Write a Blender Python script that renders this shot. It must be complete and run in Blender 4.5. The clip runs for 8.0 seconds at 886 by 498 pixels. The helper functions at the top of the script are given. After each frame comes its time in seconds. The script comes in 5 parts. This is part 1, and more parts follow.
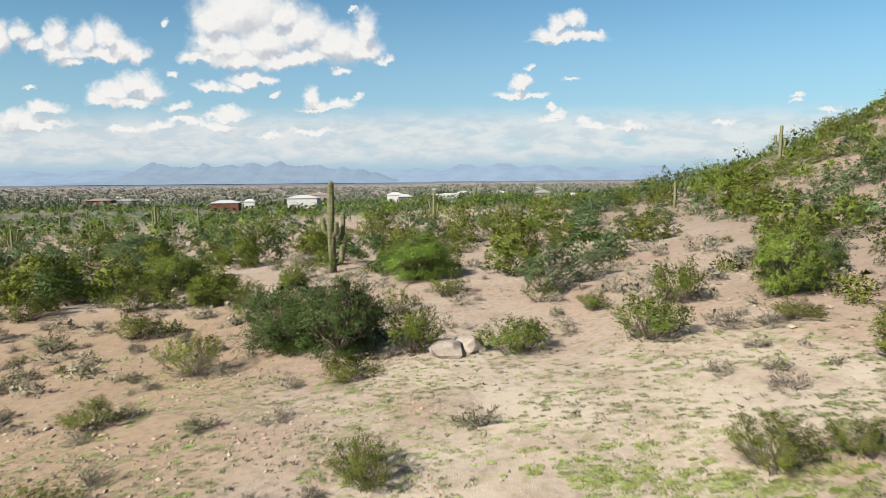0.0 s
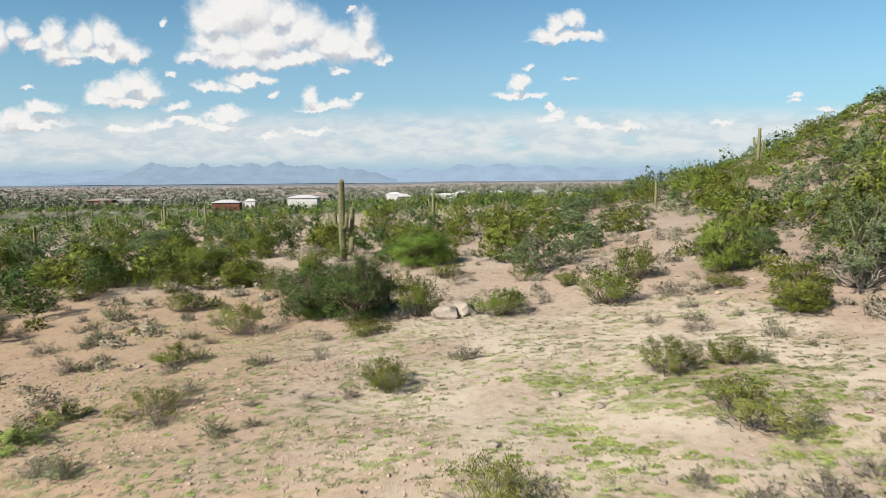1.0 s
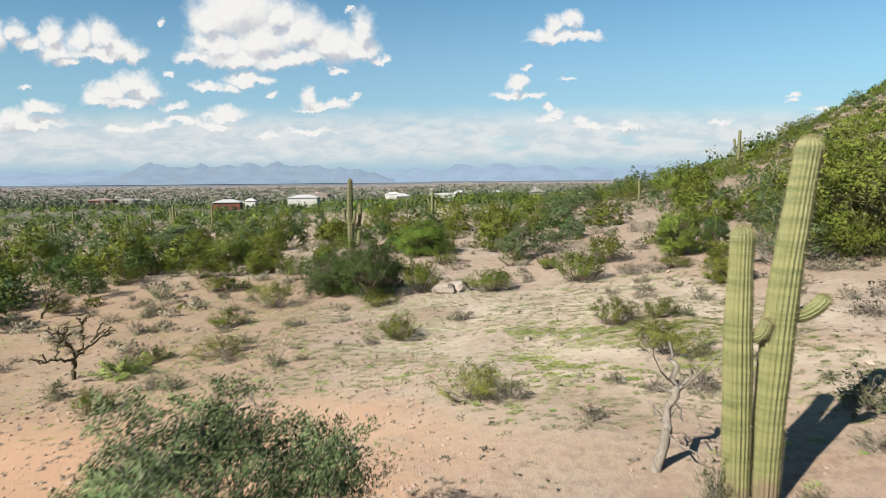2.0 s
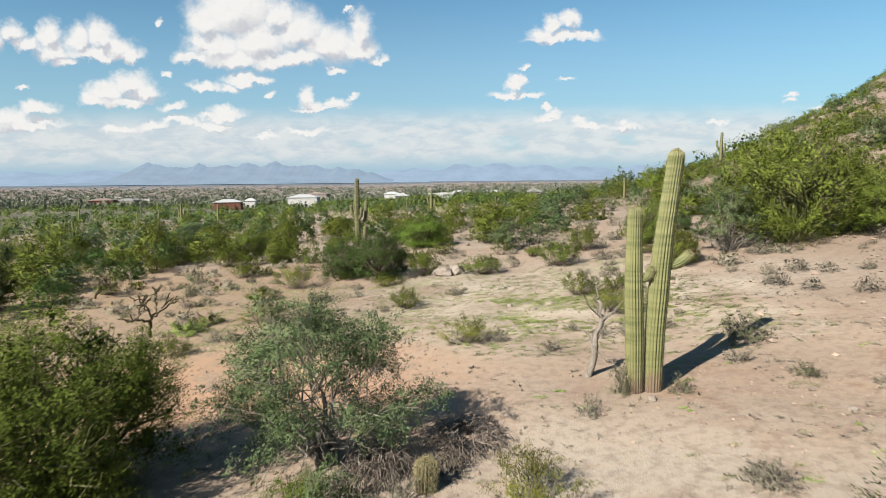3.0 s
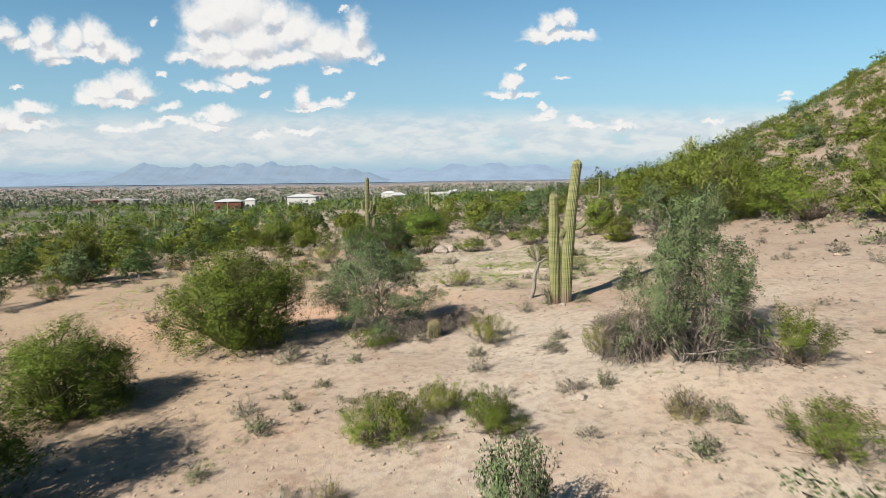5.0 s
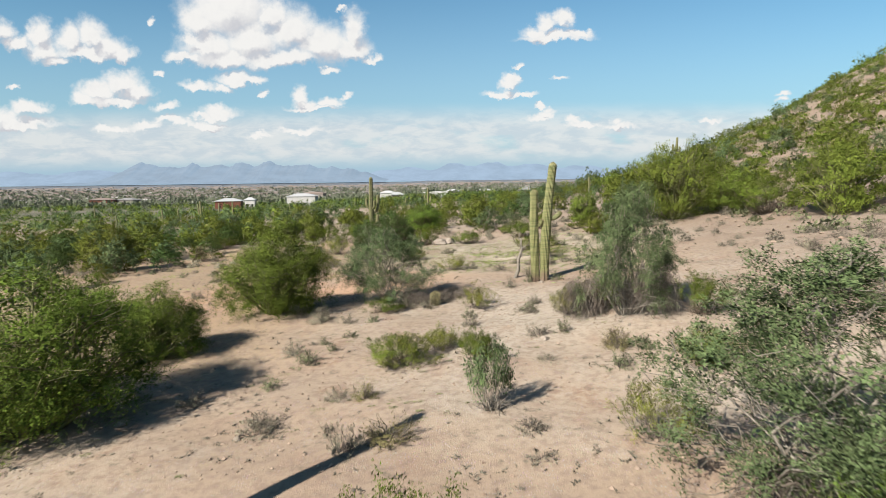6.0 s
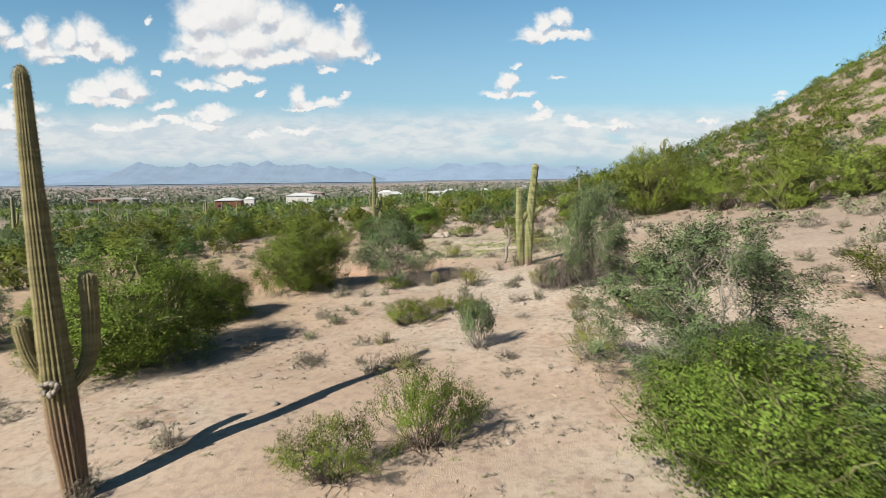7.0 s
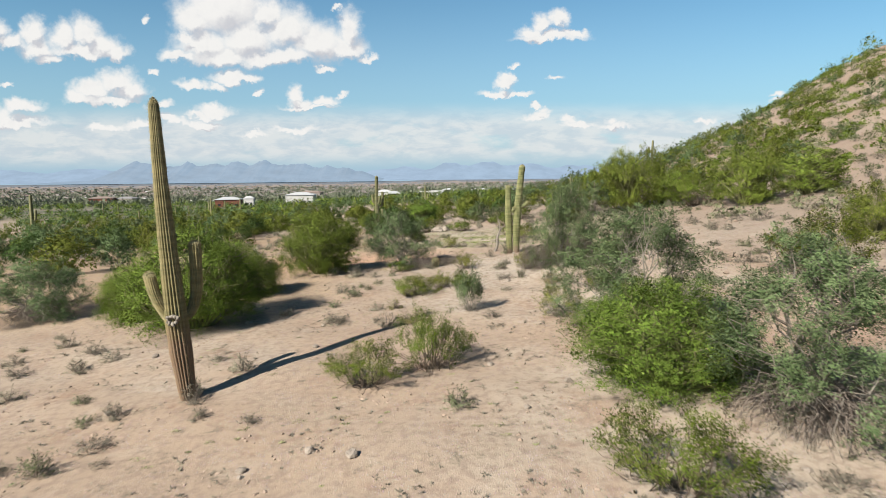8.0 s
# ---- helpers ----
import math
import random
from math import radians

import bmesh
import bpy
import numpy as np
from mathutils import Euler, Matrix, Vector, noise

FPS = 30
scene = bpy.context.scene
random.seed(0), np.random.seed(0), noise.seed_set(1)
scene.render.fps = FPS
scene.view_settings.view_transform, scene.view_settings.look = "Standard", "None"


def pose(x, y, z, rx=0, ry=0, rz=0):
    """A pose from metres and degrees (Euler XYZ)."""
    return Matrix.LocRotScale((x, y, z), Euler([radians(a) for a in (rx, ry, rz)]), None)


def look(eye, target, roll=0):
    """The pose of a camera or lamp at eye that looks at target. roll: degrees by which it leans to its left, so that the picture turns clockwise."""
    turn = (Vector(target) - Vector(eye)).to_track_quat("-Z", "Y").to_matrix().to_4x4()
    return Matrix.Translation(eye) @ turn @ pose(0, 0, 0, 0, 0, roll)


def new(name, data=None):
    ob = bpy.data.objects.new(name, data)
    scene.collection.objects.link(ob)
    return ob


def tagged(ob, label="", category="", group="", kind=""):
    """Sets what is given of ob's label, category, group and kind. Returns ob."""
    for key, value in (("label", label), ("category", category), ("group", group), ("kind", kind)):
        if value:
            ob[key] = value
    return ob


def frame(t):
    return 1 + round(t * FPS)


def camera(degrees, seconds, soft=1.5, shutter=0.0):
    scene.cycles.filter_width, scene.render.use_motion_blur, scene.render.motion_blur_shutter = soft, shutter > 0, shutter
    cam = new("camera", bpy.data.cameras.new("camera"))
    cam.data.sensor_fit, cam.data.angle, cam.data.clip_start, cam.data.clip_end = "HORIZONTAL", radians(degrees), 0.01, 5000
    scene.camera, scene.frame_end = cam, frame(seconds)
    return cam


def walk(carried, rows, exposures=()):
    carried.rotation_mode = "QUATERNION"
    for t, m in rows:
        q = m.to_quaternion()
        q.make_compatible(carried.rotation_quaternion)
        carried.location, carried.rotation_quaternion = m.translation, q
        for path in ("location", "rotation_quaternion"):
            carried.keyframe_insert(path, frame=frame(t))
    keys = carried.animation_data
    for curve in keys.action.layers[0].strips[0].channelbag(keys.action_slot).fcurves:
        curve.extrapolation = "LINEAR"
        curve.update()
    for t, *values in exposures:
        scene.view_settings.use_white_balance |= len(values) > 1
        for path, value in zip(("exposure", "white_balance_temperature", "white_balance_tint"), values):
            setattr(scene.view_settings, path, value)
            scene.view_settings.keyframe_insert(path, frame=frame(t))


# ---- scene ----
cam = camera(73.0, 8.0, soft=0.5, shutter=0.28)
ROWS = [
    (0.0, -0.077, 0.390, 4.465, -0.276, -6.774, -0.507),
    (0.5, -0.093, -1.637, 4.420, -0.339, -6.769, -0.495),
    (1.0, -0.114, -3.677, 4.384, -0.405, -6.767, -0.495),
    (1.5, -0.139, -5.726, 4.356, -0.475, -6.767, -0.506),
    (2.0, -0.169, -7.782, 4.334, -0.548, -6.770, -0.525),
    (2.5, -0.203, -9.843, 4.319, -0.624, -6.776, -0.549),
    (3.0, -0.241, -11.908, 4.307, -0.703, -6.783, -0.577),
    (3.5, -0.284, -13.974, 4.300, -0.786, -6.793, -0.607),
    (4.0, -0.331, -16.042, 4.295, -0.872, -6.803, -0.636),
    (4.5, -0.384, -18.111, 4.291, -0.962, -6.816, -0.662),
    (5.0, -0.441, -20.182, 4.288, -1.055, -6.829, -0.683),
    (5.5, -0.503, -22.255, 4.285, -1.152, -6.843, -0.697),
    (6.0, -0.571, -24.331, 4.280, -1.252, -6.858, -0.702),
    (6.5, -0.643, -26.413, 4.273, -1.356, -6.873, -0.696),
    (7.0, -0.721, -28.502, 4.262, -1.463, -6.888, -0.676),
    (7.5, -0.804, -30.601, 4.247, -1.574, -6.903, -0.640),
    (8.0, -0.892, -32.713, 4.226, -1.688, -6.917, -0.586),
]
walk(cam, [(t, look((x, y, z), Vector((x, y, z)) + pose(0, 0, 0, 90 + pitch, 0, yaw).to_3x3() @ Vector((0, 0, -1)), roll)) for t, x, y, z, yaw, pitch, roll in ROWS],
     exposures=[(0.0, 1.47), (8.0, 1.47)])

# ---- sun and sky ----
SUN = Vector((-0.585, -0.549, 0.597)).normalized()  # towards the sun: behind and to the west
lamp = bpy.data.lights.new("sun", "SUN")
lamp.energy, lamp.angle, lamp.color = 5.0, radians(0.55), (1.0, 0.945, 0.86)
sun = new("sun", lamp)
sun.matrix_world = look(SUN * 100, (0, 0, 0))


class Nodes:
    """Short-hand for building node trees."""

    def __init__(self, tree):
        self.tree = tree

    def add(self, kind):
        return self.tree.nodes.new(kind)

    def put(self, socket, value):
        if isinstance(value, bpy.types.NodeSocket):
            self.tree.links.new(value, socket)
        else:
            socket.default_value = value

    def math(self, op, a, b=0.0, c=None, clamp=False):
        n = self.add("ShaderNodeMath")
        n.operation, n.use_clamp = op, clamp
        self.put(n.inputs[0], a)
        self.put(n.inputs[1], b)
        if c is not None:
            self.put(n.inputs[2], c)
        return n.outputs[0]

    def vec(self, op, a, b):
        n = self.add("ShaderNodeVectorMath")
        n.operation = op
        self.put(n.inputs[0], a)
        self.put(n.inputs[1], b)
        return n.outputs["Value"] if op in ("LENGTH", "DOT_PRODUCT") else n.outputs[0]

    def noise(self, where, scale, detail=4.0, rough=0.55, warp=0.0):
        n = self.add("ShaderNodeTexNoise")
        self.put(n.inputs["Vector"], where)
        n.inputs["Scale"].default_value, n.inputs["Detail"].default_value = scale, detail
        n.inputs["Roughness"].default_value, n.inputs["Distortion"].default_value = rough, warp
        return n.outputs[0]

    def step(self, value, low, high, to_low=0.0, to_high=1.0):
        n = self.add("ShaderNodeMapRange")
        n.interpolation_type = "SMOOTHSTEP"
        self.put(n.inputs[0], value)
        for k, v in enumerate((low, high, to_low, to_high)):
            self.put(n.inputs[k + 1], v)
        return n.outputs[0]

    def mix(self, factor, a, b, mode="MIX"):
        n = self.add("ShaderNodeMix")
        n.data_type, n.blend_type = "RGBA", mode
        self.put(n.inputs[0], factor)
        for socket, v in ((n.inputs[6], a), (n.inputs[7], b)):
            self.put(socket, (*v, 1.0) if isinstance(v, tuple) and len(v) == 3 else v)
        return n.outputs[2]

    def bump(self, height, strength, distance=0.05):
        n = self.add("ShaderNodeBump")
        self.put(n.inputs["Height"], height)
        n.inputs["Strength"].default_value, n.inputs["Distance"].default_value = strength, distance
        return n.outputs[0]


# Cumulus clouds, each a few rounded heaps on a level base, in slopes (right / ahead, up / ahead).
# heap: centre right, centre up, half width, half height
CLOUDS_A = [(-0.3125, 0.2683, 0.0765, 0.0779), (-0.3634, 0.2469, 0.0326, 0.0363), (-0.3517, 0.2116, 0.0510, 0.0363), (-0.2784, 0.2199, 0.0612, 0.0519), (-0.2142, 0.2326, 0.0459, 0.0467), (-0.1694, 0.2102, 0.0510, 0.0415), (-0.1142, 0.2319, 0.0224, 0.0395), (-0.1239, 0.2072, 0.0408, 0.0228), (-0.3909, 0.1942, 0.0306, 0.0145), (-0.3252, 0.1937, 0.0714, 0.0228), (-0.2340, 0.1903, 0.0815, 0.0208), (-0.3098, 0.3245, 0.0632, 0.0519), (-0.3783, 0.2233, 0.0224, 0.0145), (-0.3084, 0.1624, 0.0387, 0.0166), (-0.3733, 0.1495, 0.0306, 0.0114), (-0.3348, 0.1474, 0.0163, 0.0093), (-0.2829, 0.1595, 0.0255, 0.0125), (-0.2618, 0.1369, 0.0082, 0.0083), (-0.0877, 0.1910, 0.0163, 0.0093), (-0.1586, 0.1746, 0.0163, 0.0083), (-0.2495, 0.2591, 0.0306, 0.0291)]
CLOUDS_B = [(-0.7055, 0.2187, 0.0224, 0.0436), (-0.6696, 0.2342, 0.0224, 0.0260), (-0.6467, 0.2165, 0.0255, 0.0176), (-0.6137, 0.2312, 0.0204, 0.0291), (-0.6069, 0.2047, 0.0306, 0.0270), (-0.5691, 0.2221, 0.0255, 0.0311), (-0.5325, 0.2262, 0.0306, 0.0332), (-0.5108, 0.2128, 0.0306, 0.0260), (-0.4888, 0.2020, 0.0285, 0.0166), (-0.5434, 0.2016, 0.0612, 0.0156), (-0.5945, 0.1887, 0.0224, 0.0114), (-0.4921, 0.1549, 0.0357, 0.0260), (-0.5297, 0.1417, 0.0357, 0.0228), (-0.4701, 0.1413, 0.0306, 0.0228), (-0.5124, 0.1263, 0.0693, 0.0135), (-0.5536, 0.1284, 0.0224, 0.0145), (-0.4318, 0.1660, 0.0092, 0.0073), (-0.4231, 0.1138, 0.0224, 0.0104), (-0.6663, 0.1500, 0.0133, 0.0062), (-0.4401, 0.2518, 0.0071, 0.0083), (-0.1369, 0.2671, 0.0102, 0.0073)]
CLOUDS_C = [(-0.2105, 0.1329, 0.0163, 0.0208), (-0.1952, 0.1210, 0.0255, 0.0125), (-0.1582, 0.1234, 0.0255, 0.0125), (-0.1331, 0.1323, 0.0092, 0.0073), (-0.1862, 0.1146, 0.0530, 0.0062), (-0.3368, 0.1086, 0.0357, 0.0135), (-0.3621, 0.1016, 0.0224, 0.0083), (-0.6419, 0.1156, 0.0367, 0.0135), (-0.6934, 0.1043, 0.0428, 0.0187), (-0.6622, 0.0932, 0.0673, 0.0135), (-0.5157, 0.0810, 0.0326, 0.0083), (-0.4555, 0.0823, 0.0326, 0.0083), (-0.4135, 0.0893, 0.0428, 0.0093), (-0.3627, 0.0889, 0.0357, 0.0083), (-0.2756, 0.0717, 0.0245, 0.0062), (-0.2105, 0.0785, 0.0428, 0.0083)]
CLOUDS_D = [(0.1957, 0.2427, 0.0224, 0.0187), (0.2230, 0.2469, 0.0183, 0.0208), (0.1730, 0.2315, 0.0285, 0.0145), (0.2051, 0.2224, 0.0693, 0.0104), (0.2462, 0.2274, 0.0245, 0.0093), (0.1306, 0.1500, 0.0163, 0.0166), (0.1379, 0.1571, 0.0143, 0.0104), (0.1187, 0.1339, 0.0306, 0.0083), (0.1557, 0.1291, 0.0245, 0.0062), (0.1461, 0.1749, 0.0071, 0.0073), (0.2135, 0.1538, 0.0112, 0.0062), (0.1792, 0.0935, 0.0224, 0.0104), (0.1931, 0.0997, 0.0183, 0.0104), (0.1836, 0.1116, 0.0133, 0.0052), (0.2397, 0.0884, 0.0133, 0.0083), (0.2538, 0.0810, 0.0275, 0.0073), (0.3095, 0.0869, 0.0143, 0.0104), (0.3144, 0.0759, 0.0326, 0.0083), (0.4630, 0.0902, 0.0204, 0.0062), (0.5866, 0.1265, 0.0133, 0.0052), (0.5890, 0.1174, 0.0133, 0.0062), (0.6437, 0.1052, 0.0224, 0.0052)]
CLOUDS = CLOUDS_A + CLOUDS_B + CLOUDS_C + CLOUDS_D


def cloud_density():
    """A node group: slopes in, how deep inside a cloud that direction lies out."""
    group = bpy.data.node_groups.new("cloud_heaps", "ShaderNodeTree")
    group.interface.new_socket("At", in_out="INPUT", socket_type="NodeSocketVector")
    group.interface.new_socket("Depth", in_out="OUTPUT", socket_type="NodeSocketFloat")
    n = Nodes(group)
    at = n.add("NodeGroupInput").outputs[0]
    total = None
    for cu, cv, hw, hh in CLOUDS:
        d = n.vec("MULTIPLY", n.vec("SUBTRACT", at, (cu, cv, 0.0)), (1 / hw, 1 / hh, 0.0))
        d = n.vec("MAXIMUM", d, n.vec("MULTIPLY", d, (-1.0, -1.7, 0.0)))  # the underside is flatter than the top
        depth = n.math("SUBTRACT", 1.0, n.vec("LENGTH", d, (0, 0, 0)))
        total = depth if total is None else n.math("SMOOTH_MAX", total, depth, 0.25)
    n.put(n.add("NodeGroupOutput").inputs[0], total)
    return group


def make_world():
    world = bpy.data.worlds.new("desert_sky")
    scene.world = world
    world.use_nodes = True
    n = Nodes(world.node_tree)
    n.tree.nodes.clear()
    sky = n.add("ShaderNodeTexSky")
    sky.sky_type, sky.sun_disc = "NISHITA", False
    sky.sun_elevation = math.asin(SUN.z)
    sky.sun_rotation = math.atan2(SUN.x, SUN.y)
    sky.air_density, sky.dust_density, sky.ozone_density = 1.0, 0.3, 1.0
    way = n.add("ShaderNodeTexCoord").outputs["Generated"]
    split = n.add("ShaderNodeSeparateXYZ")
    n.put(split.inputs[0], way)
    ahead = n.math("MAXIMUM", split.outputs[1], 0.05)
    at = n.add("ShaderNodeCombineXYZ")
    n.put(at.inputs[0], n.math("DIVIDE", split.outputs[0], ahead))
    n.put(at.inputs[1], n.math("DIVIDE", split.outputs[2], ahead))
    at = at.outputs[0]
    up = n.math("DIVIDE", split.outputs[2], ahead)
    group = cloud_density()

    def depth(where):
        g = n.add("ShaderNodeGroup")
        g.node_tree = group
        n.put(g.inputs[0], where)
        return g.outputs[0]

    def billow(where, scale, amount):
        t = n.add("ShaderNodeTexNoise")
        n.put(t.inputs["Vector"], where)
        t.inputs["Scale"].default_value, t.inputs["Detail"].default_value, t.inputs["Roughness"].default_value = scale, 4.0, 0.6
        return n.vec("MULTIPLY", n.vec("SUBTRACT", t.outputs["Color"], (0.5, 0.5, 0.5)), (amount, amount, 0.0))

    # the outlines bulge and fray at three sizes
    curled = n.vec("ADD", at, billow(at, 16.0, 0.040))
    curled = n.vec("ADD", curled, billow(at, 48.0, 0.022))
    curled = n.vec("ADD", curled, billow(at, 140.0, 0.006))
    here = n.math("MAXIMUM", depth(curled), -1.0)
    heaps = n.noise(at, 42.0, 5.0, 0.6, 0.2)
    cover = n.step(n.math("MULTIPLY_ADD", n.math("SUBTRACT", heaps, 0.5), 0.55, here), -0.22, 0.56)
    # sunlit where a heap rises towards the sun, grey on its underside
    above = n.math("MAXIMUM", depth(n.vec("ADD", curled, (-0.007, 0.015, 0.0))), -1.0)
    puffs = n.math("SUBTRACT", heaps, n.noise(n.vec("ADD", at, (-0.005, 0.009, 0.0)), 42.0, 5.0, 0.6, 0.2))
    lit = n.math("ADD", n.step(n.math("SUBTRACT", here, above), -0.45, 0.12), n.math("MULTIPLY", puffs, 0.5), clamp=True)
    white = n.mix(lit, (0.58, 0.59, 0.63), (0.88, 0.87, 0.85))
    # low sheets of distant cloud over the horizon
    flat = n.vec("MULTIPLY", at, (1.0, 3.0, 1.0))
    streaks = n.noise(flat, 9.0, 8.0, 0.6, 0.25)
    band = n.math("MULTIPLY", n.step(up, 0.125, 0.078), n.step(up, 0.012, 0.045))
    sheet = n.math("MULTIPLY", n.step(n.math("ADD", streaks, n.math("MULTIPLY", n.noise(flat, 2.2, 3.0), 0.45)), 0.40, 0.68), band)
    front = n.step(split.outputs[1], 0.05, 0.3)
    clear = n.mix(1.0, sky.outputs[0], (0.073, 0.110, 0.117), "MULTIPLY")
    veil = n.math("ADD", n.math("MULTIPLY", n.step(up, 0.34, 0.0), 0.70), n.math("MULTIPLY", n.step(up, 0.07, 0.0), 0.26))
    clear = n.mix(n.math("MULTIPLY", veil, front), clear, (0.378, 0.535, 0.668))
    shade = n.mix(n.step(n.noise(flat, 17.0, 7.0, 0.62, 0.3), 0.38, 0.60), (0.63, 0.67, 0.715), (0.82, 0.80, 0.785))
    colour = n.mix(n.math("MULTIPLY", n.math("MULTIPLY", sheet, front), 0.74), clear, shade)
    colour = n.mix(n.math("MULTIPLY", cover, front), colour, white)
    back = n.add("ShaderNodeBackground")
    n.put(back.inputs[0], colour)
    back.inputs[1].default_value = 0.37
    n.put(n.add("ShaderNodeOutputWorld").inputs[0], back.outputs[0])


make_world()


# ---- materials ----
def material(name):
    m = bpy.data.materials.new(name)
    m.use_nodes = True
    n = Nodes(m.node_tree)
    return m, n, n.tree.nodes["Principled BSDF"]


def leaf_material(name, dark, light, old, spread=0.35, glow=0.12):
    """Foliage: every leaf differs a little, every plant too; some light passes through."""
    m, n, b = material(name)
    geo = n.add("ShaderNodeNewGeometry").outputs["Random Per Island"]
    plant = n.add("ShaderNodeObjectInfo")
    colour = n.mix(n.math("MULTIPLY_ADD", geo, 0.45, 0.32), dark, light)
    colour = n.mix(n.step(geo, 1 - spread, 1.0, 0.0, 0.35), colour, old)
    place = n.add("ShaderNodeTexCoord").outputs["Object"]
    colour = n.mix(n.step(n.noise(place, 2.3, 2.0), 0.4, 0.7, 0.0, 0.5), colour, n.mix(0.5, dark, old))
    tone = n.add("ShaderNodeHueSaturation")
    n.put(tone.inputs["Color"], colour)
    n.put(tone.inputs["Hue"], n.math("MULTIPLY_ADD", plant.outputs["Random"], 0.03, 0.485))
    clump = n.step(n.noise(place, 6.5, 3.0, 0.6), 0.36, 0.64, 0.68, 1.32)
    stand_tone = n.step(n.noise(place, 0.16, 3.0, 0.6), 0.3, 0.7, 0.72, 1.22)
    n.put(tone.inputs["Value"], n.math("MULTIPLY", n.math("MULTIPLY", clump, stand_tone), n.math("MULTIPLY_ADD", plant.outputs["Random"], 0.35, 0.84)))
    colour = tone.outputs[0]
    n.put(b.inputs["Base Color"], colour)
    b.inputs["Roughness"].default_value = 0.7
    b.inputs["Specular IOR Level"].default_value = 0.06
    thin = n.add("ShaderNodeBsdfTranslucent")
    n.put(thin.inputs[0], colour)
    both = n.add("ShaderNodeMixShader")
    both.inputs[0].default_value = glow
    n.put(both.inputs[1], b.outputs[0])
    n.put(both.inputs[2], thin.outputs[0])
    n.put(n.tree.nodes["Material Output"].inputs[0], both.outputs[0])
    return m


def plain_material(name, low, high, rough=0.85, scale=6.0, relief=0.3, stretch=(1, 1, 1), fine=40.0):
    """A weathered solid: two sizes of mottling and a fine relief."""
    m, n, b = material(name)
    place = n.vec("MULTIPLY", n.add("ShaderNodeTexCoord").outputs["Object"], stretch)
    big, small = n.noise(place, scale, 5.0, 0.6), n.noise(place, fine, 3.0, 0.6)
    mixed = n.math("MULTIPLY_ADD", small, 0.5, n.math("MULTIPLY", big, 0.6))
    plant = n.add("ShaderNodeObjectInfo").outputs["Random"]
    colour = n.mix(n.step(n.math("MULTIPLY_ADD", plant, 0.12, mixed), 0.35, 0.75), low, high)
    n.put(b.inputs["Base Color"], colour)
    b.inputs["Roughness"].default_value = rough
    b.inputs["Specular IOR Level"].default_value = 0.2
    n.put(b.inputs["Normal"], n.bump(mixed, relief, 0.02))
    return m


